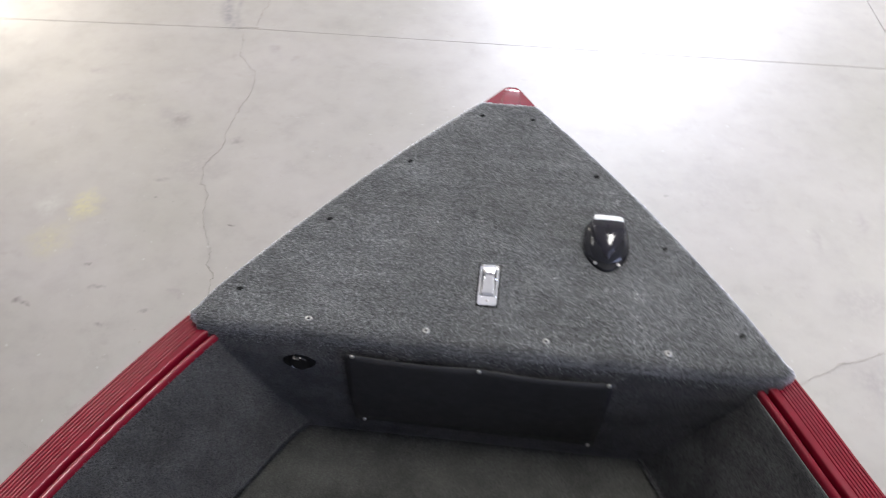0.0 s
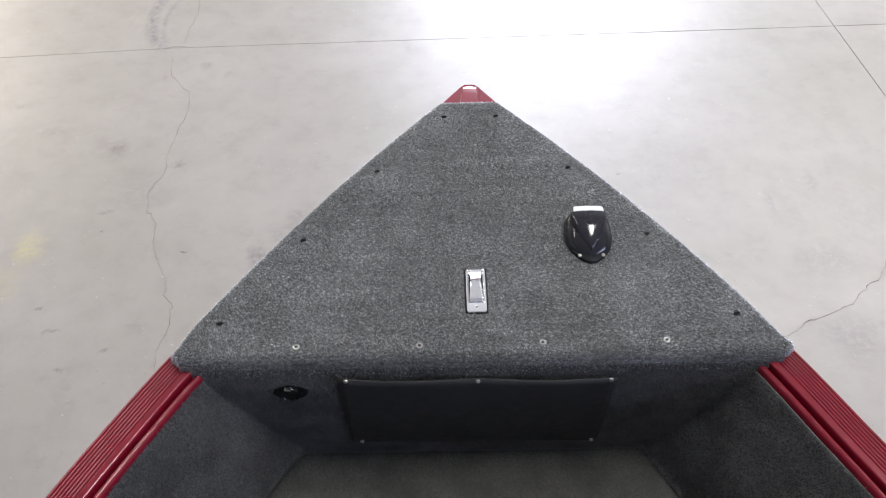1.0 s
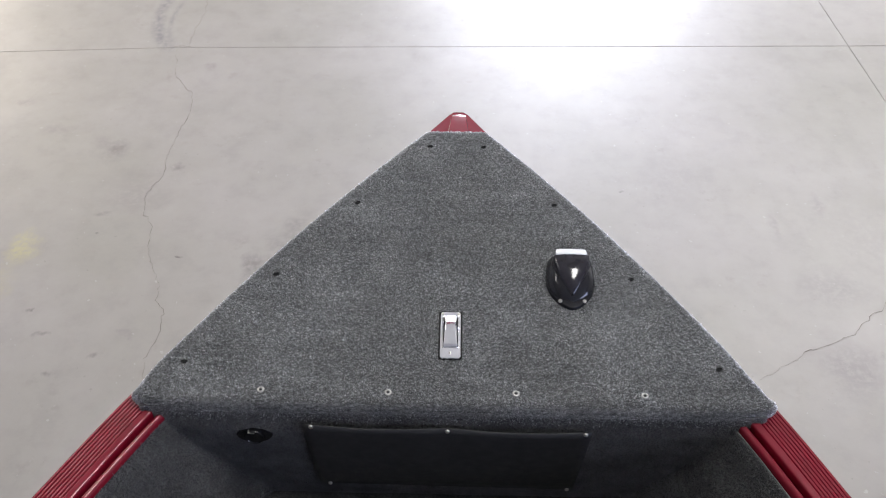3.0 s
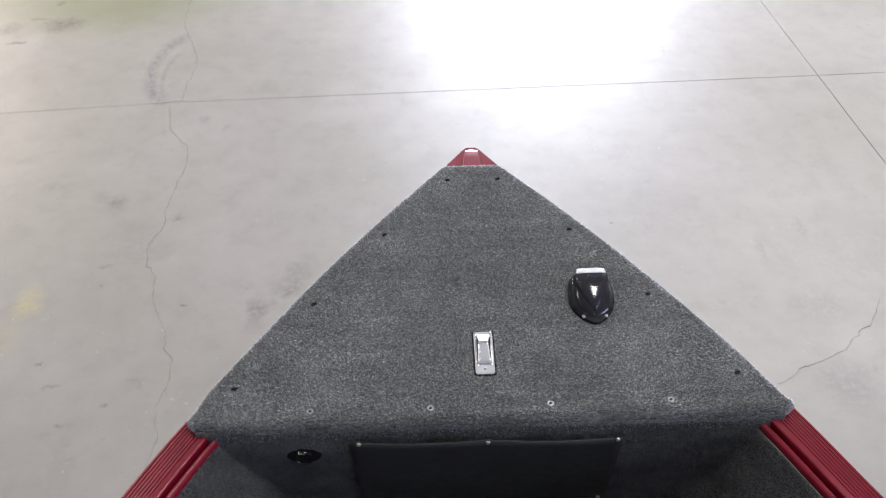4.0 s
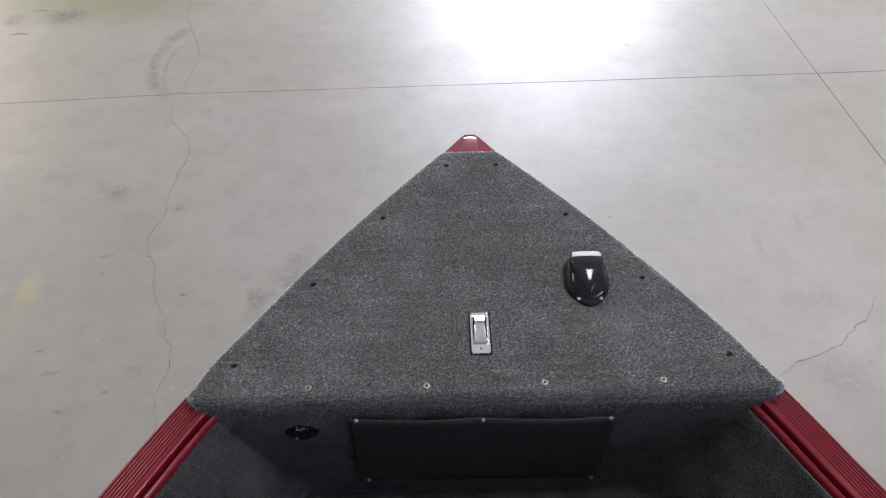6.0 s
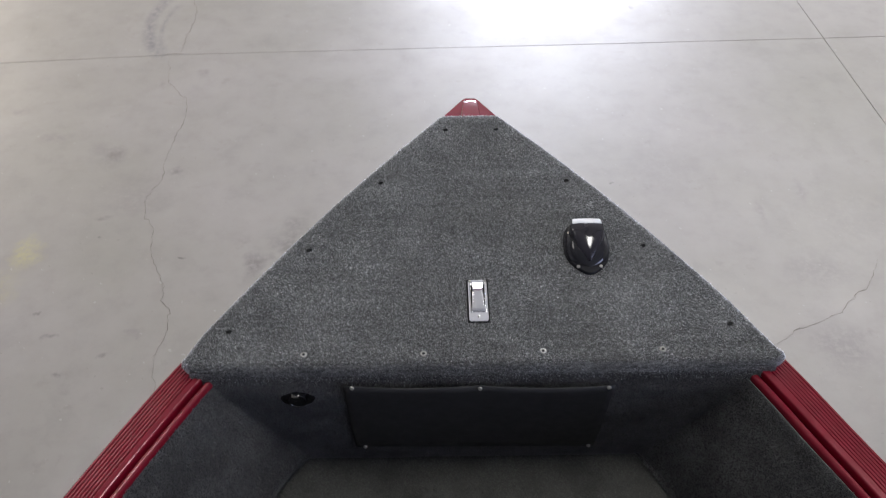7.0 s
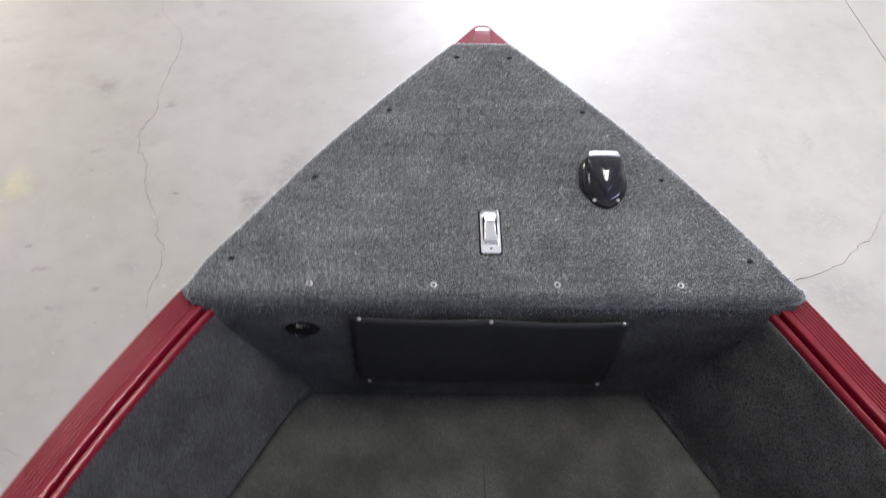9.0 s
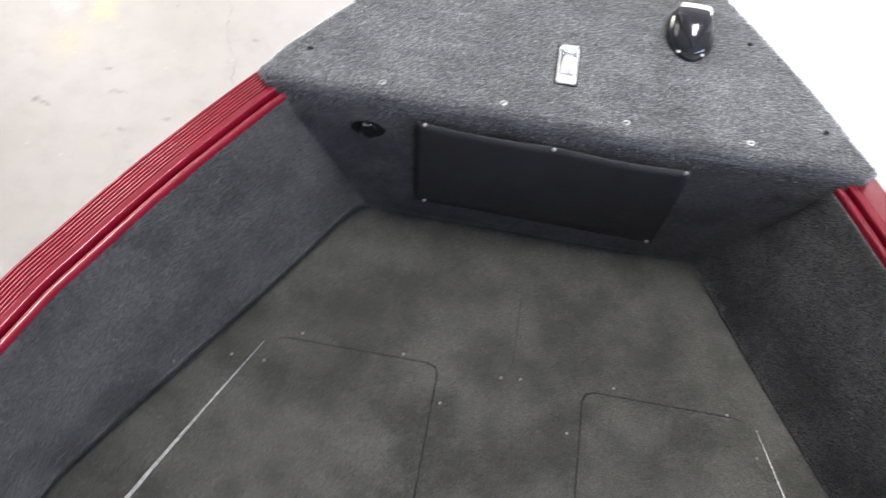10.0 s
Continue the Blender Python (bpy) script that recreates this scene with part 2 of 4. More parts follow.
def concrete():
    """Sealed, trowelled slab: cloudy tone, fine scratches, a few stains where the slab has them."""
    m, n, k, s = nodes_of("sealed_concrete")
    c = coords(n)
    cloud = noise_tex(n, k, c, 1.1, 6, 0.6)
    mottle = noise_tex(n, k, c, 6.5, 6, 0.65)
    col = ramp(n, k, cloud, [(0.3, (0.272, 0.258, 0.226)), (0.52, (0.307, 0.289, 0.264)), (0.72, (0.340, 0.318, 0.298))])
    col = mix(n, k, col, ramp(n, k, mottle, [(0.28, grey(0.90)), (0.5, grey(1.0)), (0.75, grey(1.05))]), 1.0, "MULTIPLY")
    spots = noise_tex(n, k, c, 5.2, 2, 0.4)
    spots2 = noise_tex(n, k, c, 17, 3, 0.6)
    dirt = calc(n, k, "MULTIPLY", ramp(n, k, spots, [(0.60, grey(0)), (0.70, grey(1))]), ramp(n, k, spots2, [(0.52, grey(0)), (0.66, grey(1))]))
    col = mix(n, k, col, (0.22, 0.20, 0.18), calc(n, k, "MULTIPLY", dirt, 0.35))
    # pits and flecks, gathered in patches
    fleck = noise_tex(n, k, c, 46, 2, 0.5)
    where = ramp(n, k, noise_tex(n, k, c, 3.1, 3, 0.6), [(0.44, grey(0)), (0.58, grey(1))])
    col = mix(n, k, col, (0.17, 0.15, 0.135), calc(n, k, "MULTIPLY", ramp(n, k, fleck, [(0.70, grey(0)), (0.75, grey(0.4))]), where))
    col = mix(n, k, col, (0.46, 0.44, 0.41), ramp(n, k, noise_tex(n, k, c, 33, 2, 0.5), [(0.715, grey(0)), (0.76, grey(0.45))]))
    warp = n.new("ShaderNodeTexNoise")
    warp.inputs["Scale"].default_value = 9.0
    warp.inputs["Detail"].default_value = 4.0
    k.new(c, warp.inputs["Vector"])
    off = n.new("ShaderNodeVectorMath")
    off.operation = "MULTIPLY_ADD"
    k.new(warp.outputs["Color"], off.inputs[0])
    off.inputs[1].default_value = (0.16, 0.16, 0.0)
    k.new(c, off.inputs[2])

    def dist(cx, cy, rx, ry, vec):
        a = n.new("ShaderNodeVectorMath")
        a.operation = "SUBTRACT"
        k.new(vec, a.inputs[0])
        a.inputs[1].default_value = (cx, cy, 0)
        b = n.new("ShaderNodeVectorMath")
        b.operation = "MULTIPLY"
        k.new(a.outputs[0], b.inputs[0])
        b.inputs[1].default_value = (1 / rx, 1 / ry, 0)
        d = n.new("ShaderNodeVectorMath")
        d.operation = "LENGTH"
        k.new(b.outputs[0], d.inputs[0])
        return d.outputs["Value"], a.outputs[0]

    grime = ramp(n, k, noise_tex(n, k, c, 34, 4, 0.65), [(0.36, grey(0.30)), (0.56, grey(1.0))])
    for cx, cy, rx, ry, tone, amount in STAINS:
        d, _ = dist(cx + 0.08, cy + 0.08, rx, ry, off.outputs[0])
        mask = calc(n, k, "MULTIPLY", ramp(n, k, d, [(0.25, grey(1)), (1.0, grey(0))]), calc(n, k, "MULTIPLY", grime, amount * 1.15) if rx < 0.5 else amount)
        col = mix(n, k, col, tone, mask)
    # scuffed arcs left by a tyre
    for cx, cy, rx, ry, thick, amount in SCUFFS:
        d, rel = dist(cx, cy, rx, ry, c)
        ring = calc(n, k, "SUBTRACT", 1.0, calc(n, k, "DIVIDE", calc(n, k, "ABSOLUTE", calc(n, k, "SUBTRACT", d, 1.0)), thick), True)
        sep = n.new("ShaderNodeSeparateXYZ")
        k.new(rel, sep.inputs[0])
        side = ramp(n, k, calc(n, k, "MULTIPLY", sep.outputs[0], -4.0), [(0.12, grey(0)), (0.6, grey(1))])
        streak = ramp(n, k, noise_tex(n, k, c, 22, 4, 0.7), [(0.35, grey(0.1)), (0.62, grey(1))])
        mask = calc(n, k, "MULTIPLY", calc(n, k, "MULTIPLY", ring, side), calc(n, k, "MULTIPLY", streak, amount))
        col = mix(n, k, col, (0.17, 0.165, 0.17), mask)
    k.new(col, s.inputs["Base Color"])
    rr = noise_tex(n, k, c, 2.3, 6, 0.65)
    k.new(ramp(n, k, rr, [(0.3, grey(0.42)), (0.7, grey(0.58))]), s.inputs["Roughness"])
    s.inputs["Coat Weight"].default_value = 0.40
    k.new(ramp(n, k, rr, [(0.3, grey(0.34)), (0.7, grey(0.50))]), s.inputs["Coat Roughness"])
    s.inputs["IOR"].default_value = 1.5
    h = calc(n, k, "ADD", noise_tex(n, k, c, 9, 5, 0.6), calc(n, k, "MULTIPLY", noise_tex(n, k, c, 160, 3, 0.6), 0.06))
    bump(n, k, s, h, 0.18, 0.004)
    return m


# tones of the marks on the slab
SOOT = (0.115, 0.1, 0.09)
DIRT = (0.155, 0.14, 0.13)
DUST = (0.185, 0.17, 0.16)
HAZE = (0.235, 0.215, 0.205)
YELLOW = (0.42, 0.375, 0.19)
LIME = (0.5, 0.49, 0.46)
MOSS = (0.2, 0.205, 0.125)
# x, y, half sizes, tone, amount
STAINS_BY_THE_JOINT = [
    (-2.45, 4.98, 1.1, 0.58, MOSS, 0.85),
    (-2.66, 4.66, 0.20, 0.13, SOOT, 0.75),
    (-2.30, 4.80, 0.35, 0.30, MOSS, 0.5),
    (-1.06, 4.95, 0.10, 0.22, HAZE, 0.45),
    (-2.86, 4.76, 0.1, 0.04, SOOT, 0.9),
    (-3.02, 4.62, 0.12, 0.1, DIRT, 0.6),
    (-2.92, 4.42, 0.07, 0.03, SOOT, 0.9),
    (-2.77, 4.97, 0.05, 0.04, SOOT, 0.8),
    (-1.8, 2.68, 0.05, 0.06, DUST, 0.7),
    (-1.44, 2.56, 0.03, 0.04, DUST, 0.7),
    (-2.16, 2.85, 0.1, 0.07, HAZE, 0.6),
    (-2.42, 3.09, 0.06, 0.05, HAZE, 0.6),
    (-1.45, 3.47, 0.06, 0.04, HAZE, 0.6),
]
# x, y, half sizes, tone, amount
STAINS_ALONG_THE_CRACK = [
    (-2.04, 1.97, 0.08, 0.15, YELLOW, 0.62),
    (-1.60, 2.36, 0.20, 0.22, HAZE, 0.42),
    (-1.80, 2.68, 0.09, 0.12, DUST, 0.5),
    (-1.88, 2.75, 0.07, 0.08, HAZE, 0.5),
    (-2.10, 1.72, 0.13, 0.16, YELLOW, 0.32),
    (-2.2, 1.95, 0.08, 0.1, LIME, 0.25),
    (-2.08, 1.34, 0.035, 0.03, DIRT, 0.8),
    (-2.03, 1.33, 0.028, 0.02, DIRT, 0.8),
    (-1.66, 1.26, 0.035, 0.025, DUST, 0.75),
    (-1.73, 2.08, 0.02, 0.016, DIRT, 0.8),
    (-1.72, 2.19, 0.045, 0.025, DUST, 0.6),
    (-1.87, 1.59, 0.018, 0.014, DIRT, 0.8),
    (-1.51, 1.35, 0.022, 0.016, DUST, 0.75),
    (-1.77, 1.45, 0.03, 0.02, DUST, 0.65),
    (-1.41, 1.46, 0.03, 0.024, HAZE, 0.6),
    (-1.3, 1.91, 0.022, 0.012, SOOT, 0.9),
]
# x, y, half sizes, tone, amount
STAINS_BESIDE_THE_BOAT = [
    (-0.93, 1.88, 0.07, 0.12, DUST, 0.75),
    (-0.8, 2.02, 0.1, 0.07, DUST, 0.7),
    (1.52, 2.2, 0.03, 0.1, HAZE, 0.5),
    (1.7, 1.8, 0.22, 0.14, HAZE, 0.5),
    (1.66, 1.34, 0.17, 0.17, HAZE, 0.65),
    (1.10, 2.52, 0.24, 0.30, HAZE, 0.28),
    (1.95, 2.12, 0.30, 0.26, HAZE, 0.3),
    (-0.77, 2.13, 0.07, 0.10, DUST, 0.5),
    (1.78, 2.34, 0.03, 0.12, HAZE, 0.5),
    (0.83, 2.4, 0.018, 0.012, SOOT, 0.8),
    (1.21, 4.14, 0.03, 0.04, DUST, 0.7),
    (3.05, 4.77, 0.14, 0.05, DUST, 0.6),
]
STAINS = STAINS_BY_THE_JOINT + STAINS_ALONG_THE_CRACK + STAINS_BESIDE_THE_BOAT
SCUFFS = [(-1.66, 4.05, 0.24, 0.42, 0.22, 1.0), (-1.68, 3.98, 0.13, 0.30, 0.18, 0.85)]
CONCRETE = concrete()


# ---- building helpers ----
def link_mesh(name, bm, material, smooth=True):
    me = bpy.data.meshes.new(name)
    bm.normal_update()
    bm.to_mesh(me)
    bm.free()
    me.materials.append(material)
    if smooth:
        for p in me.polygons:
            p.use_smooth = True
        me.set_sharp_from_angle(angle=radians(38))
    return new(name, me)


def part(name, bm, material, parent, label="", smooth=True):
    ob = link_mesh(name, bm, material, smooth)
    ob.parent = parent
    bpy.context.view_layer.update()
    ob.matrix_parent_inverse = parent.matrix_world.inverted()
    return tagged(ob, label)


def box(bm, lo, hi, bevel=0.0, seg=2):
    r = bmesh.ops.create_cube(bm, size=1.0)
    lo, hi = Vector(lo), Vector(hi)
    for v in r["verts"]:
        v.co = Vector([lo[i] + (v.co[i] + 0.5) * (hi[i] - lo[i]) for i in range(3)])
    if bevel:
        es = list({e for v in r["verts"] for e in v.link_edges})
        bmesh.ops.bevel(bm, geom=es, offset=bevel, segments=seg, affect="EDGES", profile=0.5)
    return bm


def prism(bm, outline, z0, z1):
    """A flat plate with the given outline (anticlockwise) between two heights. Returns its top face."""
    low = [bm.verts.new((x, y, z0)) for x, y in outline]
    high = [bm.verts.new((x, y, z1)) for x, y in outline]
    top = bm.faces.new(high)
    bm.faces.new(low[::-1])
    for i in range(len(low)):
        j = (i + 1) % len(low)
        bm.faces.new((low[i], low[j], high[j], high[i]))
    return top


def lathe(bm, rings, seg=24, m=Matrix()):
    """A turned shape from (radius, height) rings, closed at both ends, set by the pose m."""
    loops = []
    for r, h in rings:
        loops.append([bm.verts.new(m @ Vector((r * math.cos(a), r * math.sin(a), h))) for a in (2 * math.pi * i / seg for i in range(seg))])
    for a, b in zip(loops, loops[1:]):
        for i in range(seg):
            j = (i + 1) % seg
            bm.faces.new((a[i], a[j], b[j], b[i]))
    bm.faces.new(loops[0][::-1])
    bm.faces.new(loops[-1])
    return bm


def sweep(bm, profiles, closed=True, caps=True):
    """Joins rows of points (each the section at one station) into a skin."""
    rows = [[bm.verts.new(p) for p in row] for row in profiles]
    n = len(rows[0])
    for a, b in zip(rows, rows[1:]):
        for i in range(n if closed else n - 1):
            j = (i + 1) % n
            bm.faces.new((a[i], a[j], b[j], b[i]))
    if closed and caps:
        bm.faces.new(rows[0][::-1])
        bm.faces.new(rows[-1])
    bmesh.ops.recalc_face_normals(bm, faces=bm.faces[:])
    return bm


def spline(knots, t):
    """A smooth curve through (t, value) knots in rising t."""
    ts, vs = [a for a, _ in knots], [b for _, b in knots]
    if t <= ts[0]:
        i = 0
    elif t >= ts[-1]:
        i = len(ts) - 2
    else:
        i = max(j for j in range(len(ts) - 1) if ts[j] <= t)

    def slope(j):
        if j == 0:
            return (vs[1] - vs[0]) / (ts[1] - ts[0])
        if j == len(ts) - 1:
            return (vs[-1] - vs[-2]) / (ts[-1] - ts[-2])
        return (vs[j + 1] - vs[j - 1]) / (ts[j + 1] - ts[j - 1])

    h = ts[i + 1] - ts[i]
    u = min(1.0, max(0.0, (t - ts[i]) / h))
    return ((2 * u**3 - 3 * u**2 + 1) * vs[i] + (u**3 - 2 * u**2 + u) * h * slope(i)
            + (-2 * u**3 + 3 * u**2) * vs[i + 1] + (u**3 - u**2) * h * slope(i + 1))


# ---- the hall ----
def wall(name, lo, hi, label, hole=None, axis=0):
    """A wall as one mesh; hole: (from, to, height) along its length, cut right through from the floor."""
    bm = bmesh.new()
    if hole is None:
        box(bm, lo, hi)
    else:
        a, b, top = hole
        l1, h1, l2, h2, l3, h3 = list(lo), list(hi), list(lo), list(hi), list(lo), list(hi)
        h1[axis], l2[axis] = a, b
        l3[axis], h3[axis], l3[2] = a, b, top
        box(bm, l1, h1)
        box(bm, l2, h2)
        box(bm, l3, h3)
    return tagged(link_mesh(name, bm, WALL_PAINT, False), label, "wall", kind="structure")


WEST, EAST, SOUTH, NORTH = -7.0, 7.0, -8.0, 11.0
wall("wall_north", (WEST - 0.2, NORTH, 0), (EAST + 0.2, NORTH + 0.2, CEIL), "grey painted hall wall with an open doorway", (DOOR_A[0], DOOR_A[1], DOOR_A[2]), 0)
wall("wall_south", (WEST - 0.2, SOUTH - 0.2, 0), (EAST + 0.2, SOUTH, CEIL), "grey painted hall wall behind the boat")
wall("wall_west", (WEST - 0.2, SOUTH, 0), (WEST, NORTH, CEIL), "grey painted long hall wall with a smaller open doorway", (DOOR_C[0], DOOR_C[1], DOOR_C[2]), 1)
wall("wall_east", (EAST, SOUTH, 0), (EAST + 0.2, NORTH, CEIL), "grey painted long hall wall with an open doorway", (DOOR_B[0], DOOR_B[1], DOOR_B[2]), 1)
tagged(link_mesh("ceiling", box(bmesh.new(), (WEST - 0.2, SOUTH - 0.2, CEIL), (EAST + 0.2, NORTH + 0.2, CEIL + 0.2)), CEILING_PAINT, False),
       "plain grey hall ceiling", "ceiling", kind="structure")
tagged(link_mesh("ground", box(bmesh.new(), (-400, -400, -0.4), (400, 400, -0.06)), ASPHALT, False), "grey asphalt ground outside the hall", "ground", kind="structure")


def ceiling_light(x, y):
    root = new("ceiling_light")
    root.location = (x, y, CEIL)
    bm = bmesh.new()
    box(bm, (x - 0.32, y - 0.78, CEIL - 0.12), (x + 0.32, y + 0.78, CEIL - 0.001), 0.012)
    part("housing", bm, LAMP_WHITE, root)
    bm = bmesh.new()
    box(bm, (x - 0.27, y - 0.73, CEIL - 0.128), (x + 0.27, y + 0.73, CEIL - 0.1215), 0.002, 1)
    part("diffuser", bm, DIFFUSER, root, "glowing white diffuser")
    return tagged(root, "white enamelled ceiling light with glowing diffuser", "ceiling light", "ceiling lights of the hall")


for lx, ly, _ in LAMPS:
    ceiling_light(lx, ly)

# ---- the boat ----
DZ = 1.705                                   # top of the bow deck
boat = new("fishing_boat")
boat.location = (0, -1.4, 0.92)
tagged(boat, "red aluminium fishing boat with grey carpeted bow deck", "boat")

# Half width of the gunwale's outer edge along the boat, from the transom to the nose.
OUTER = [(-3.7, 0.96), (-2.4, 0.985), (-1.6, 0.965), (-1.1, 0.925), (-0.75, 0.868), (-0.434, 0.783), (-0.336, 0.744), (-0.2, 0.686),
         (-0.079, 0.627), (0.055, 0.556), (0.167, 0.487), (0.303, 0.401), (0.45, 0.303), (0.6, 0.193), (0.746, 0.077), (0.83, 0.02)]


def outer(y):
    return spline(OUTER, y)


def half(y, side):
    """The same on one side: the starboard gunwale was bent in a little harder aft of the deck."""
    return outer(y) - (0.011 * max(0.0, min(1.0, (0.14 - y) / 0.24)) if side > 0 else 0.0)


def edge_frame(y, side):
    """Half width of the gunwale's outer edge at y, and the level direction from it into the boat."""
    e = 0.004
    tx, ty = half(y + e, side) - half(y - e, side), 2 * e
    l = math.hypot(tx, ty)
    return half(y, side), (-ty / l, tx / l)


def stations(a, b, n):
    return [a + (b - a) * i / (n - 1) for i in range(n)]


def gunwale(side):
    """Ribbed extrusion: a raked outer skirt, seven ribs, a raised bead, a groove and an inner lip."""
    prof = [(0.005, -0.075), (0.0005, -0.050), (0.0, -0.0400), (0.0004, -0.0372), (0.0014, -0.0349), (0.0028, -0.0334), (0.0044, -0.0327)]
    d = 0.0052
    for _ in range(7):
        prof += [(d, -0.0318), (d + 0.0005, -0.0297), (d + 0.0010, -0.02885), (d + 0.0016, -0.0287), (d + 0.0039, -0.0287), (d + 0.0045, -0.02885), (d + 0.0050, -0.0297)]
        d += 0.0060
    prof += [(0.0478, -0.0318), (0.0486, -0.0290), (0.0492, -0.0279), (0.0500, -0.0277), (0.0508, -0.0279), (0.0560, -0.0286), (0.0596, -0.0291), (0.0607, -0.0302), (0.0613, -0.0345), (0.0616, -0.0560),
             (0.0652, -0.0560), (0.0655, -0.0420), (0.0660, -0.0395), (0.0672, -0.0380), (0.0690, -0.0374), (0.0712, -0.0378), (0.0735, -0.0392), (0.0752, -0.0414), (0.0764, -0.0446), (0.0775, -0.0560),
             (0.0760, -0.0600), (0.0700, -0.0620), (0.0600, -0.0630), (0.0180, -0.0640)]
    rows = []
    for y in stations(-3.66, 0.70, 150):
        x, (nx, ny) = edge_frame(y, side)
        rows.append([(side * (x + nx * a), y + ny * a, DZ + z) for a, z in prof])
    bm = sweep(bmesh.new(), rows)
    return part("gunwale", bm, RED, boat, "glossy red ribbed gunwale extrusion")


for sgn in (-1, 1):
    gunwale(sgn)


def nose_cap():
    """Where the gunwales meet: two mitred wings and a raised cover strip that rolls over the stem."""
    bm = bmesh.new()
    ring = [(-0.100, 0.690), (0.102, 0.690), (0.0815, 0.744), (0.0250, 0.832), (0.0165, 0.8405), (-0.0085, 0.8405), (-0.0170, 0.832), (-0.0785, 0.744)]
    prism(bm, ring, DZ - 0.075, DZ - 0.0165)
    rim = [e for e in bm.edges if all(abs(v.co.z - DZ + 0.0165) < 1e-6 for v in e.verts)]
    bmesh.ops.bevel(bm, geom=rim, offset=0.0035, segments=3, affect="EDGES")
    cap = part("nose_cap", bm, RED, boat, "glossy red cap where the gunwales meet")
    bm = bmesh.new()
    rows = []
    for y, w, z in ((0.70, 0.0270, -0.0120), (0.75, 0.0245, -0.0120), (0.795, 0.0195, -0.0125), (0.816, 0.0172, -0.0140), (0.832, 0.0152, -0.0180), (0.8425, 0.0140, -0.026), (0.8460, 0.0132, -0.040), (0.843, 0.0125, -0.080)):
        c = 0.004
        rows.append([(c - w, y, DZ + z - 0.010), (c - w, y, DZ + z - 0.0016), (c - w * 0.93, y, DZ + z), (c, y, DZ + z + 0.0010), (c + w * 0.93, y, DZ + z), (c + w, y, DZ + z - 0.0016), (c + w, y, DZ + z - 0.010)])
    sweep(bm, rows)
    part("cover_strip", bm, RED, cap)


nose_cap()


def hull():
    """The outer shell: flared sides down to a chine, a vee bottom, and the stem."""
    bm = bmesh.new()
    rows = []
    for y in stations(-3.66, 0.836, 70):
        x = outer(y)
        u = max(0.0, min(1.0, (y + 0.9) / 1.73))
        chine = max(0.004, (x - 0.012) * (0.86 - 0.35 * u))
        zc = 1.705 - 0.60 + 0.20 * u * u
        zk = 1.705 - 0.76 + 0.36 * u**2.4
        rows.append([(-x + 0.006, y, DZ - 0.055), (-x + 0.020, y, DZ - 0.20), (-chine, y, zc), (-chine * 0.96, y, zc - 0.015), (0, y, zk),
                     (chine * 0.96, y, zc - 0.015), (chine, y, zc), (x - 0.020, y, DZ - 0.20), (x - 0.006, y, DZ - 0.055)])
    sweep(bm, rows, closed=False)
    ob = part("hull", bm, RED_HULL, boat, "glossy red painted aluminium hull")
    md = ob.modifiers.new("thick", "SOLIDIFY")
    md.thickness, md.offset = 0.004, 0
    bm = bmesh.new()
    box(bm, (-0.93, -3.69, DZ - 0.60), (0.93, -3.662, DZ - 0.06), 0.004)
    part("transom", bm, RED_HULL, boat)


hull()

# Cabin sole and the liner of its sides.
SOLE = DZ - 0.378
SOLE_EDGE = [(-3.6, 0.85), (-2.4, 0.86), (-1.6, 0.855), (-1.0, 0.82), (-0.63, 0.722), (-0.503, 0.661), (-0.399, 0.602), (-0.307, 0.551), (-0.166, 0.474), (-0.039, 0.408), (0.05, 0.360), (0.16, 0.30)]


def sole_half(y):
    return spline(SOLE_EDGE, y)


def sole():
    bm = bmesh.new()
    ys = stations(-3.6, 0.15, 60)
    rows = []
    for y in ys:
        a, b = -sole_half(y) - 0.040, sole_half(y) + 0.015
        rows.append([(a + (b - a) * f, y, SOLE) for f in stations(0, 1, 24)] + [(b, y, SOLE - 0.02), (a, y, SOLE - 0.02)])
    sweep(bm, rows)
    return part("sole", bm, CARPET_SOLE, boat, "dark grey carpeted cockpit floor", False)


sole_ob = sole()


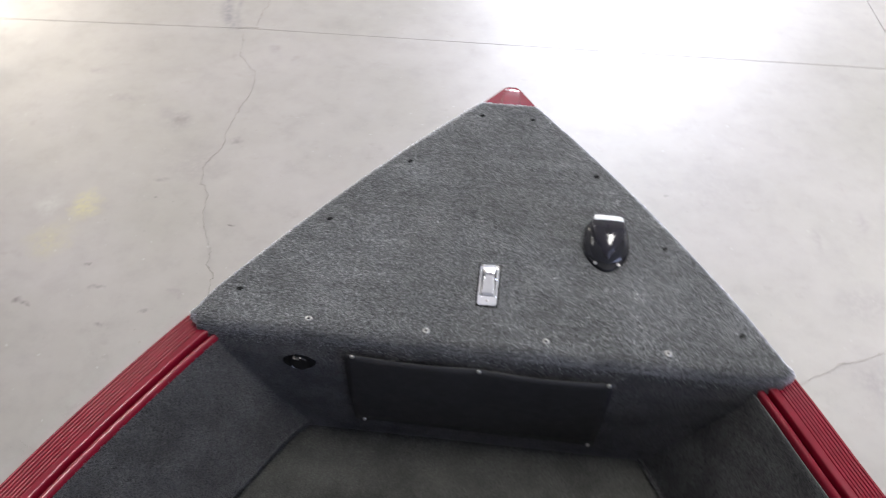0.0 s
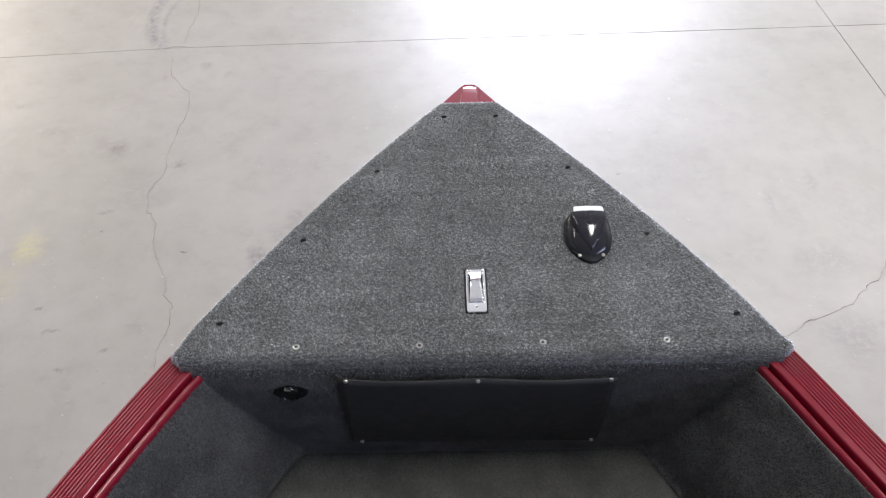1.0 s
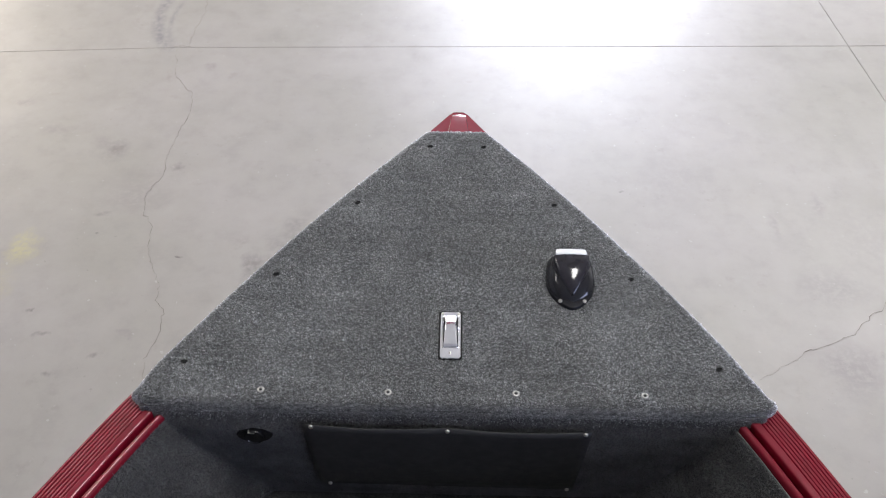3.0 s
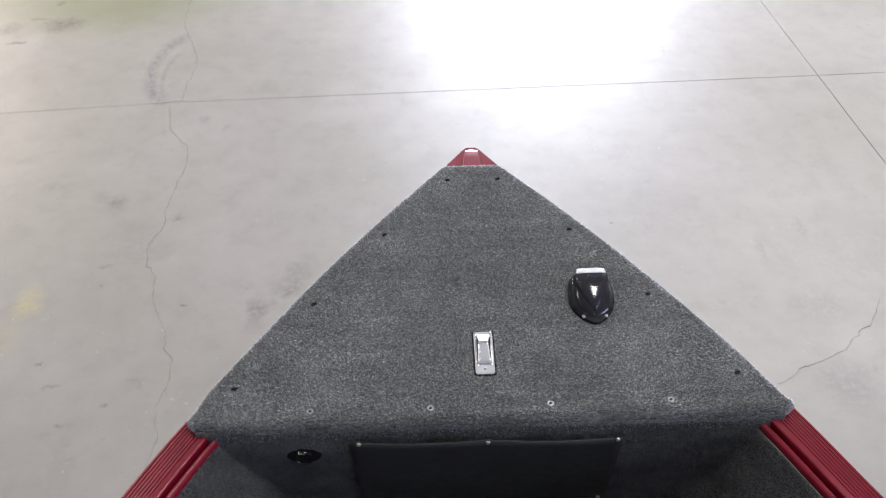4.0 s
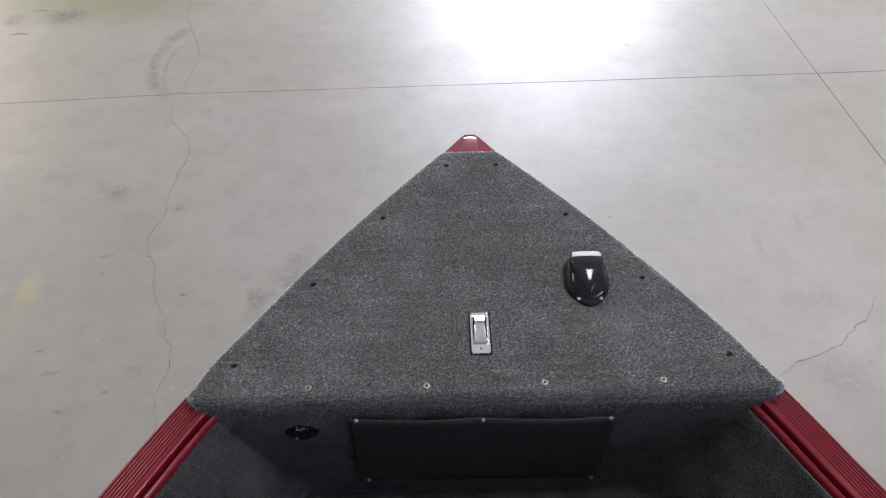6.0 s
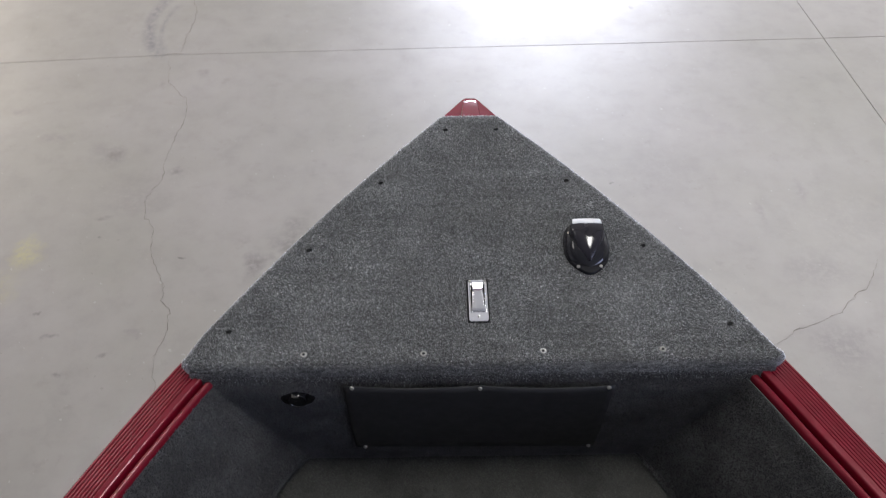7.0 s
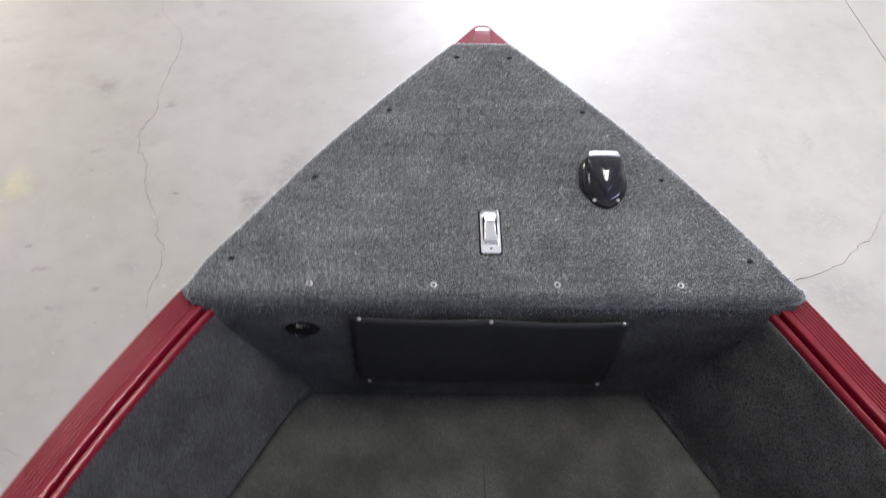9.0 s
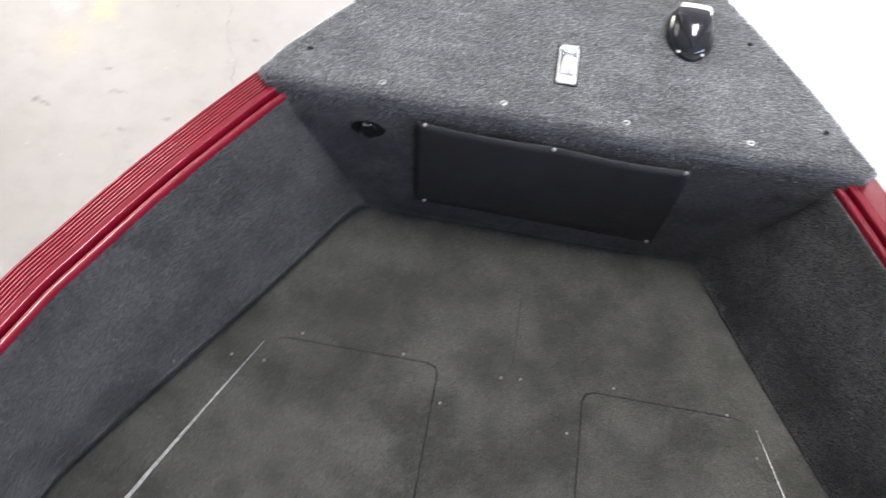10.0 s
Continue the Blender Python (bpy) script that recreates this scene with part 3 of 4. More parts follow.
def liner(side):
    """Carpeted inner side: it slopes in from the gunwale, ends in a rolled fold and is undercut above the sole."""
    rows = []
    for y in stations(-3.6, 0.12, 110):
        x, (nx, ny) = edge_frame(y, side)
        xi, yi = x + nx * 0.077, y + ny * 0.077
        xb = sole_half(yi - 0.01)
        if side > 0:
            xi, xb = xi - 0.006, xb - 0.006
        row = []
        yb = yi - 0.012
        fold = (0.040 * max(0.15, min(1.0, (0.10 - yb) / 0.16)) if side > 0 else 0.058 * max(0.3, min(1.0, (0.088 - yb) / 0.06)))
        for f in stations(0, 1, 12):
            z = DZ - 0.050 - f * (0.378 - 0.050 - fold)
            bulge = 0.007 * math.sin(3.1 * f) + 0.003 * noise.noise((yi * 7, f * 3, side * 5))
            row.append((side * (xi + (xb - xi) * f - bulge), yi - 0.012 * f, z))
        if side > 0:     # stuffed fuller here, so that the fold hardly shows
            row += [(side * (xb - 0.0005 - 0.011 * g ** 1.6), yb, SOLE + 0.0080 + (fold - 0.0095) * (1 - g)) for g in (0.0, 0.2, 0.45, 0.7, 0.9, 1.0)]
            row += [(side * (xb - 0.0095), yb, SOLE + 0.0064), (side * (xb - 0.0030), yb, SOLE + 0.0056), (side * (xb + 0.0010), yb, SOLE + 0.0012)]
        else:
            g = fold / 0.064
            row += [(side * (xb - 0.004), yb, SOLE + fold - 0.003), (side * (xb - 0.0030), yb, SOLE + fold - 0.008), (side * (xb + 0.014 * g), yb, SOLE + fold * 0.72),
                    (side * (xb + 0.027 * g), yb, SOLE + fold * 0.42), (side * (xb + 0.029 * g), yb, SOLE + fold * 0.14), (side * (xb + 0.021 * g), yb, SOLE + 0.0012)]
        rows.append(row)
    bm = sweep(bmesh.new(), rows, closed=False)
    ob = part("side_liner", bm, CARPET_SHADED, boat, "grey carpet lining on the boat's side, darkened for shade")
    md = ob.modifiers.new("thick", "SOLIDIFY")
    md.thickness, md.offset = 0.006, 1
    return ob


LINERS = [liner(sgn) for sgn in (-1, 1)]


def face_y(z):
    """How far forward the bulkhead under the deck stands at the height z."""
    d = DZ - z
    return 0.022 + 0.04 * d + 0.27 * d * d


def bulkhead():
    bm = bmesh.new()
    rows = []
    for d in (0.0145, 0.018, 0.024, 0.034, 0.046, 0.07, 0.12, 0.2, 0.3, 0.345, 0.365, 0.380):
        z = DZ - d
        w = 0.50 - 0.26 * max(0, d - 0.04) + 0.02
        rows.append([(w * f, face_y(z) + 0.0065 - 0.0115 * min(1.0, max(0.0, (d - 0.02) / 0.06)) + 0.0015 * noise.noise((w * f * 8, d * 11, 2)), z) for f in stations(-1, 1, 25)])
    bm = sweep(bm, rows, closed=False)
    if sum(f.normal.y for f in bm.faces) > 0:
        bmesh.ops.reverse_faces(bm, faces=bm.faces[:])
    ob = part("bulkhead", bm, CARPET_SHADED, boat, "carpeted bulkhead under the bow deck, darkened for shade")
    md = ob.modifiers.new("thick", "SOLIDIFY")
    md.thickness, md.offset = 0.012, -1
    return ob


bulkhead_ob = bulkhead()

# Bow deck.
DECK_EDGE = [(0.018, 0.540), (0.065, 0.521), (0.167, 0.470), (0.303, 0.387), (0.45, 0.290), (0.6, 0.181), (0.746, 0.067)]


def deck_half(y, side):
    """Half width of the deck at y on one side: blunt rear corners, the port one pulled out a little fuller."""
    if y < 0.056:
        return spline([(0.0305, 0.450), (0.0315, 0.480), (0.0340, 0.508), (0.0390, 0.5255), (0.0460, 0.5325), (0.0560, 0.5305)], y) + (0.003 if side > 0 else 0.0)
    return spline(DECK_EDGE, y) + (0.0055 * math.exp(-((y - 0.10) / 0.05) ** 2) if side < 0 else 0.003 * math.exp(-((y - 0.06) / 0.03) ** 2))


def deck():
    """Carpet wrapped over a board: the rear edge rolls down in a soft curve, the sides in a tighter one."""
    low, r = DZ - 0.0265, 0.0116
    ys = [0.0305, 0.0307, 0.0311, 0.0316, 0.0323, 0.0332, 0.0344, 0.0359, 0.0378, 0.0402, 0.0432, 0.047, 0.0515] + stations(0.058, 0.742, 38) + [0.7465, 0.7485, 0.749]
    rows = []
    for y in ys:
        u = max(0.0, (0.0460 - y) / 0.0155)
        v = max(0.0, (y - 0.739) / 0.010)
        top = DZ - 0.0022 - 0.0170 * (1 - math.sqrt(max(0.0, 1 - u * u))) - 0.009 * (1 - math.sqrt(max(0.0, 1 - v * v)))
        q = min(r, (top - low) / 2)
        wl, wr = (deck_half(y, sd) for sd in (-1, 1))
        left = [(-wl + q - q * math.cos(a), top - q + q * math.sin(a)) for a in (radians(d) for d in (-90, -60, -30, 0, 18, 36, 54, 72, 90))]
        right = [(wr - q + q * math.cos(a), top - q + q * math.sin(a)) for a in (radians(d) for d in (90, 72, 54, 36, 18, 0, -30, -60, -90))]
        left[0:3] = [(x, max(low, z - (top - 2 * q - low))) for x, z in left[0:3]]
        right[-3:] = [(x, max(low, z - (top - 2 * q - low))) for x, z in right[-3:]]
        flat = [(-wl + q + (wl + wr - 2 * q) * f, top) for f in stations(0, 1, 26)[1:-1]]
        rows.append([(x, y, z) for x, z in left + flat + right])
    bm = sweep(bmesh.new(), rows)
    return part("deck", bm, CARPET, boat, "grey carpet covered bow deck", True)


deck_ob = deck()
SCREWS_BACK = [(-0.319, 0.0565), (-0.106, 0.0555), (0.107, 0.058), (0.321, 0.0585)]
HOLES = [(-0.057, 0.695), (0.059, 0.695), (-0.199, 0.514), (0.2005, 0.5155), (-0.334, 0.3155), (0.3305, 0.3165), (-0.4605, 0.1115), (0.4548, 0.115)]
FLOOR_SCREWS = ((-0.022, -0.270), (0.014, -0.266), (-0.520, -0.320), (-0.458, -0.323), (-0.404, -0.252), (-0.209, -0.257), (0.399, -0.263), (0.449, -0.340), (-0.125, -0.342), (0.108, -0.356), (0.188, -0.250))
CLEAT = (-0.004, 0.176)
LIGHT = (0.2160, 0.302)


def pile(target, count, tall, wide, keep, material, parent=None, reach=None, inward=0, lay=0.62):
    """Yarn ends over the faces of a mesh, as single leaning blades joined into one mesh."""
    me = target.data
    me.calc_loop_triangles()
    co = np.array([v.co[:] for v in me.vertices])
    tri = np.array([t.vertices[:] for t in me.loop_triangles])
    a, b, c = co[tri[:, 0]], co[tri[:, 1]], co[tri[:, 2]]
    nrm = np.cross(b - a, c - a)
    size = np.linalg.norm(nrm, axis=1) / 2
    nrm = nrm / (2 * size[:, None] + 1e-12)
    if inward:     # both liners turn their pile towards the middle of the boat
        nrm *= np.where(nrm[:, :1] * inward > 0, -1.0, 1.0)
    use = np.where(keep(nrm, (a + b + c) / 3), size, 0)
    rng = np.random.default_rng(5)
    pick = rng.choice(len(tri), count, p=use / use.sum())
    u, v = rng.random(count), rng.random(count)
    flip = u + v > 1
    u[flip], v[flip] = 1 - u[flip], 1 - v[flip]
    p = a[pick] + u[:, None] * (b - a)[pick] + v[:, None] * (c - a)[pick]
    n = nrm[pick]
    ok = np.ones(count, bool)
    below = p[:, 2] < DZ - 0.03
    for x, y in HOLES:
        ok &= (np.hypot(p[:, 0] - x, p[:, 1] - y) > 0.0066) | below
    for x, y in SCREWS_BACK:
        ok &= (np.hypot(p[:, 0] - x, p[:, 1] - y) > 0.006) | below
    ok &= ~((abs(p[:, 0] - CLEAT[0]) < 0.0212) & (abs(p[:, 1] - CLEAT[1] - 0.0016) < 0.0540))
    for x, y in FLOOR_SCREWS:
        ok &= np.hypot(p[:, 0] - x, p[:, 1] - y) > 0.0062
    ok &= ~((abs(p[:, 0] + 0.004) < 0.0028) & (abs(p[:, 1] + 0.162) < 0.07) & (p[:, 2] < SOLE + 0.01))
    ok &= np.hypot((p[:, 0] - LIGHT[0]) / 0.0415, (p[:, 1] - LIGHT[1]) / 0.062) > 1
    if reach:      # thins out downwards from the deck's edge, painting light that fades
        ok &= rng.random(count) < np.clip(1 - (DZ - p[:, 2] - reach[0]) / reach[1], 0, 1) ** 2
    p, n = p[ok], n[ok]
    m = len(p)
    ang = rng.random(m) * 2 * np.pi
    t = np.cross(n, np.where(abs(n[:, 2:]) > 0.7, [[1.0, 0, 0]], [[0, 0, 1.0]]))
    t /= np.linalg.norm(t, axis=1)[:, None]
    w = np.cross(n, t)
    side = t * np.cos(ang)[:, None] + w * np.sin(ang)[:, None]
    lean = rng.normal(0, lay, (m, 2))
    hgt = tall * (0.55 + 0.75 * rng.random(m))
    tip = p + n * hgt[:, None] + (t * lean[:, :1] + w * lean[:, 1:]) * hgt[:, None]
    half = side * (wide * (0.6 + 0.8 * rng.random(m)))[:, None] / 2
    verts = np.empty((m * 4, 3))
    verts[0::4], verts[1::4] = p - half, p + half
    verts[2::4], verts[3::4] = tip + half * 0.7, tip - half * 0.7
    mesh = bpy.data.meshes.new("carpet_nap")
    mesh.vertices.add(m * 4)
    mesh.loops.add(m * 4)
    mesh.polygons.add(m)
    mesh.vertices.foreach_set("co", verts.ravel())
    mesh.loops.foreach_set("vertex_index", np.arange(m * 4))
    mesh.polygons.foreach_set("loop_start", np.arange(m) * 4)
    mesh.update(calc_edges=True)
    mesh.materials.append(material)
    ob = new("carpet_nap", mesh)
    ob.parent = parent or target
    bpy.context.view_layer.update()
    ob.matrix_parent_inverse = ob.parent.matrix_world.inverted()
    return tagged(ob, "short grey looped yarn", kind="stuff")


pile(deck_ob, 430000, 0.0019, 0.00125, lambda n, c: n[:, 2] > 0.75, YARN)
# longer yarn on the side and front edges, paler to paint their bright rim
pile(deck_ob, 45000, 0.0034, 0.0012, lambda n, c: (abs(n[:, 2]) < 0.7) & ((abs(n[:, 0]) > 0.3) | (n[:, 1] > 0.5)), LIT_EDGE_YARN)
pile(deck_ob, 150000, 0.0026, 0.0012, lambda n, c: (n[:, 2] <= 0.75) & (n[:, 2] > -0.35), YARN)


# pale deck yarn over the dark bulkhead: fading light below the edge, as colour
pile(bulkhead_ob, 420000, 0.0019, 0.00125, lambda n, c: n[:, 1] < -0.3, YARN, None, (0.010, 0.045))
pile(bulkhead_ob, 170000, 0.0016, 0.0015, lambda n, c: n[:, 1] < -0.3, LINER_YARN_SHADED)
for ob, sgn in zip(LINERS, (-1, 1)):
    pile(ob, 150000, 0.0017, 0.0015, lambda n, c: c[:, 1] > -0.85, LINER_YARN_SHADED, None, None, sgn, 1.3)
pile(sole_ob, 330000, 0.0011, 0.0015, lambda n, c: (n[:, 2] > 0.5) & (c[:, 1] > -1.1), SOLE_YARN, lay=2.0)


def head(name, m, parent, r, material, label=""):
    """A pan-head screw with a cross slot, its axis along the pose's z."""
    bm = bmesh.new()
    lathe(bm, [(r, -0.001), (r, 0.0006), (r * 0.9, 0.0016), (r * 0.62, 0.0024), (r * 0.3, 0.0026), (r * 0.28, 0.0010)], 16, m)
    return part(name, bm, material, parent, label)


rng_slit = random.Random(11)
for x, y in HOLES:
    bm = bmesh.new()
    slit = pose(x, y, DZ - 0.0022, 0, 0, rng_slit.uniform(-10, 45)) @ Matrix.Diagonal((1.08, 0.58, 1, 1))
    lathe(bm, [(0.0056, -0.002), (0.0056, 0.0014), (0.0046, 0.0016), (0.0036, 0.0008)], 16, slit)
    part("dimple", bm, GAP, deck_ob, "dark dimple in the carpet", False)
    head("screw", pose(x + 0.001, y - 0.001, DZ - 0.0040), deck_ob, 0.0028, DARK_STEEL, "dark screw sunk into the carpet")
for x, y in SCREWS_BACK:
    bm = bmesh.new()
    m = pose(x, y, DZ - 0.002)
    lathe(bm, [(0.0062, 0.0), (0.0062, 0.0016), (0.0052, 0.0028), (0.0032, 0.0030), (0.0028, 0.0012)], 20, m)
    part("washer", bm, WASHER, deck_ob, "pale steel finishing washer")
    head("screw", m @ pose(0, 0, 0.0008), deck_ob, 0.0026, DARK_STEEL, "dark screw in a finishing washer")


def face_pose(x, d):
    """A pose on the bulkhead at x, d below the deck's top, z out of the face towards the stern."""
    z = DZ - d
    return Matrix.Translation((x, face_y(z), z)) @ pose(0, 0, 0, 90 - math.degrees(math.atan(0.04 + 0.54 * d)), 0, 0)


def access_cover():
    """A thin black sheet, a little bowed between its screws."""
    bm = bmesh.new()
    rows = []
    for f in stations(0, 1, 13):
        row = []
        for g in stations(-1, 1, 41):
            x = -0.0075 + g * (0.2425 - 0.004 * f)
            d = 0.0445 + 0.0050 * g + f * 0.254 + 0.0010 * f * g
            lift = 0.0085 + 0.005 * abs(math.sin(math.pi * g)) * (1 - f) ** 3 + 0.003 * math.sin(math.pi * f) * (1 - g * g) + 0.004 * f
            d += 0.002 * abs(math.sin(math.pi * g)) * (1 - f) ** 6
            row.append(face_pose(x, d) @ Vector((0, 0, lift)))
        rows.append(row)
    bm = sweep(bm, rows, closed=False)
    ob = part("access_cover", bm, BLACK_SHEET, boat, "thin black plastic access cover on the bulkhead")
    md = ob.modifiers.new("thick", "SOLIDIFY")
    md.thickness, md.offset = 0.0025, 0
    for x, d in ((-0.234, 0.0420), (-0.006, 0.0485), (0.225, 0.0512), (-0.228, 0.289), (0.221, 0.300)):
        head("screw", face_pose(x, d) @ pose(0, 0, 0.0125 if d < 0.1 else 0.0150), ob, 0.0042, STEEL, "bright pan-head screw")


access_cover()


def socket():
    """Black power receptacle: an oval flange with pointed ends, a raised ring and a hinged cap."""
    m = face_pose(-0.336, 0.084)
    bm = bmesh.new()
    ring = []
    for i in range(28):
        a = 2 * math.pi * i / 28
        r = 0.0258 + 0.0055 * abs(math.cos(a)) ** 9
        ring.append((r * math.cos(a), r * math.sin(a) * 0.66))
    prism(bm, ring, 0.004, 0.010)
    bmesh.ops.bevel(bm, geom=[e for e in bm.edges if abs(e.verts[0].co.z - 0.010) < 1e-6 and abs(e.verts[1].co.z - 0.010) < 1e-6], offset=0.002, segments=2, affect="EDGES")
    bmesh.ops.transform(bm, matrix=m, verts=bm.verts[:])
    ob = part("power_socket", bm, BLACK_SOCKET, boat, "glossy black plastic power socket with closed cap")
    bm = bmesh.new()
    lathe(bm, [(0.0175, 0.009), (0.0175, 0.0125), (0.0165, 0.0143), (0.0145, 0.0150), (0.0135, 0.0138), (0.002, 0.0138)], 24, m)
    part("cap", bm, BLACK_SOCKET, ob)
    bm = bmesh.new()
    box(bm, (-0.009, 0.0120, 0.009), (0.003, 0.0165, 0.0150), 0.0010, 2)
    for v in bm.verts:      # its top slopes towards the cockpit
        if v.co.y > 0.015:
            v.co.y -= 0.17 * (v.co.z - 0.009)
    bmesh.ops.transform(bm, matrix=m, verts=bm.verts[:])
    part("hinge", bm, STEEL, ob, "bright metal hinge of the cap")


socket()


def bow_light():
    """A black lamp: a rounded base with a lip, a broad shell, a hood that narrows to a point at the rear, a lens edge in front and two screws."""
    cx, cy = LIGHT
    base = DZ - 0.001

    bm = bmesh.new()
    seg = 44
    rows = []
    for z, g in ((0.0, 1.0), (0.0045, 1.0), (0.0066, 0.975), (0.0072, 0.93)):
        row = []
        for i in range(seg):
            a = 2 * math.pi * i / seg
            c, sn = math.cos(a), math.sin(a)
            lx = 0.0438 * math.copysign(abs(c) ** 0.9, c) * (1 - 0.42 * max(0, -sn) ** 2)
            ly = math.copysign(abs(sn) ** 0.85, sn) * (0.063 if sn < 0 else 0.0485)
            row.append((cx + lx * g, cy + ly * g, base + z))
        rows.append(row)
    sweep(bm, rows)
    root = part("bow_light", bm, BLACK_BASE, boat, "glossy black domed bow light")
    form = [(-0.048, 0.0060, 0.0080), (-0.044, 0.0150, 0.0125), (-0.037, 0.0270, 0.0195), (-0.028, 0.0350, 0.0270), (-0.018, 0.0395, 0.0330), (-0.006, 0.0422, 0.0385), (0.008, 0.0420, 0.0430),
            (0.022, 0.0415, 0.0460), (0.032, 0.0405, 0.0470), (0.038, 0.0400, 0.0460), (0.0430, 0.0390, 0.0435), (0.0460, 0.0365, 0.0390)]
    width, height = [(y, w * 1.06) for y, w, _ in form], [(y, h) for y, _, h in form]

    def skin(x, y):
        """Height of the shell over the deck."""
        return spline(height, y) * max(0.0, 1 - abs(x / spline(width, y)) ** 2.6) ** (1 / 2.6)

    bm = bmesh.new()
    rows = []
    for y in stations(-0.048, 0.0460, 28):
        w = spline(width, y)
        rows.append([(cx + w * math.sin(q * math.pi / 2), cy + y, base + 0.0005 + 0.86 * skin(w * math.sin(q * math.pi / 2), y)) for q in stations(-1, 1, 25)])
    sweep(bm, rows)
    part("shell", bm, BLACK_PLASTIC, root)
    # the hood: a flat-topped shield with hard ridges, which comes to a point between the screws
    bm = bmesh.new()
    rows = []
    for y in stations(-0.0400, 0.0310, 26):
        f = min(1.0, max(0.0, (y + 0.0400) / 0.0710))
        w = 0.0022 + 0.0300 * (1 - (1 - f) ** 1.9)
        top = spline([(-0.0400, 0.0195), (-0.025, 0.0315), (-0.005, 0.0425), (0.015, 0.0482), (0.031, 0.0492)], y)
        crown = [(cx + w * q, cy + y, base + top - 0.0028 * abs(q) ** 2.2) for q in stations(-0.9, 0.9, 13)]
        edge = top - 0.0042
        foot = 0.86 * skin(min(w + 0.0035, 0.97 * spline(width, y)), y) - 0.003
        rows.append([(cx - w - 0.0045, cy + y, base + foot), (cx - w - 0.0012, cy + y, base + edge - 0.004), (cx - w, cy + y, base + edge)] + crown
                    + [(cx + w, cy + y, base + edge), (cx + w + 0.0012, cy + y, base + edge - 0.004), (cx + w + 0.0045, cy + y, base + foot)])
    sweep(bm, rows)
    part("hood", bm, BLACK_HOOD, root)
    bm = bmesh.new()
    rows = [[(cx + w * q, cy + y, base + h + 0.0030 * math.sqrt(1 - 0.9 * q * q)) for q in stations(-1, 1, 13)] + [(cx + w, cy + y, base + h - 0.012), (cx - w, cy + y, base + h - 0.012)]
            for y, w, h in ((0.0305, 0.0285, 0.0462), (0.0318, 0.0290, 0.0472), (0.0445, 0.0272, 0.0455), (0.0470, 0.0252, 0.0415))]
    sweep(bm, rows)
    part("lens", bm, LENS, root, "pale clear lens edge")
    for sn in (-1, 1):
        head("screw", pose(cx + sn * 0.0220, cy - 0.0465, base + 0.0068), root, 0.0036, STEEL, "bright screw")


LENS = simple("lens_plastic", (0.60, 0.62, 0.64), (0.68, 0.69, 0.70), 40, 0.10, 0.0, 0.03, 200, coat=0.6)
bow_light()


def rounded(cx, cy, w, y0, y1, r):
    """Outline of a rectangle with round corners, half width w, from y0 to y1 about its centre."""
    return [(cx + sx * (w - r) + r * math.cos(radians(a)), cy + ((y1 - r) if sy > 0 else (y0 + r)) + r * math.sin(radians(a)))
            for sx, sy, a0 in ((1, 1, 0), (-1, 1, 90), (-1, -1, 180), (1, -1, 270)) for a in (a0, a0 + 30, a0 + 60, a0 + 90)]


def cleat():
    """Flush pull-up cleat: a dished chrome plate, its sloping tongue, and screws."""
    cx, cy = CLEAT
    bm = bmesh.new()
    prism(bm, rounded(cx, cy, 0.0203, -0.0512, 0.0545, 0.0055), DZ - 0.004, DZ + 0.0004)
    base = part("cleat", bm, GAP, boat, "chrome flush pull-up cleat in the carpet")
    bm = bmesh.new()
    rows = [[(x, y, DZ + z) for x, y in rounded(cx, cy, w, y0, y1, r)]
            for w, y0, y1, r, z in ((0.0181, -0.0508, 0.0508, 0.0042, 0.0010), (0.0181, -0.0508, 0.0508, 0.0042, 0.0030), (0.0176, -0.0502, 0.0502, 0.0039, 0.0039),
                                    (0.0155, -0.0300, 0.0440, 0.0030, 0.0038), (0.0122, -0.0270, 0.0410, 0.0020, 0.0016))]
    sweep(bm, rows)
    part("plate", bm, CHROME, base, "", False)
    bm = bmesh.new()
    rows = []
    for f, w, z in ((0.0, 0.0122, 0.0040), (0.05, 0.0122, 0.0062), (0.66, 0.0080, 0.0092), (0.69, 0.0096, 0.0138), (0.97, 0.0124, 0.0068), (1.0, 0.0122, 0.0050)):
        y = cy - 0.026 + 0.068 * f
        rows.append([(cx - w, y, DZ + 0.0012), (cx - w, y, DZ + z - 0.001), (cx - w * 0.8, y, DZ + z), (cx + w * 0.8, y, DZ + z), (cx + w, y, DZ + z - 0.001), (cx + w, y, DZ + 0.0012)])
    sweep(bm, rows)
    part("tongue", bm, CHROME, base, "", False)
    for sd in (-1, 1):     # the slots that the tongue swings up from
        bm = bmesh.new()
        prism(bm, [(cx + sd * x, cy + y) for x, y in ((0.0118, -0.024), (0.0134, -0.024), (0.0142, 0.040), (0.0096, 0.040))][::sd], DZ + 0.0010, DZ + 0.0021)
        part("slot", bm, GAP, base, "dark slot beside the tongue", False)
    for x, y in ((0.0, -0.040), (-0.0145, 0.0468), (0.0145, 0.0468)):
        head("screw", pose(cx + x, cy + y, DZ + 0.0038), base, 0.0026, STEEL)


cleat()


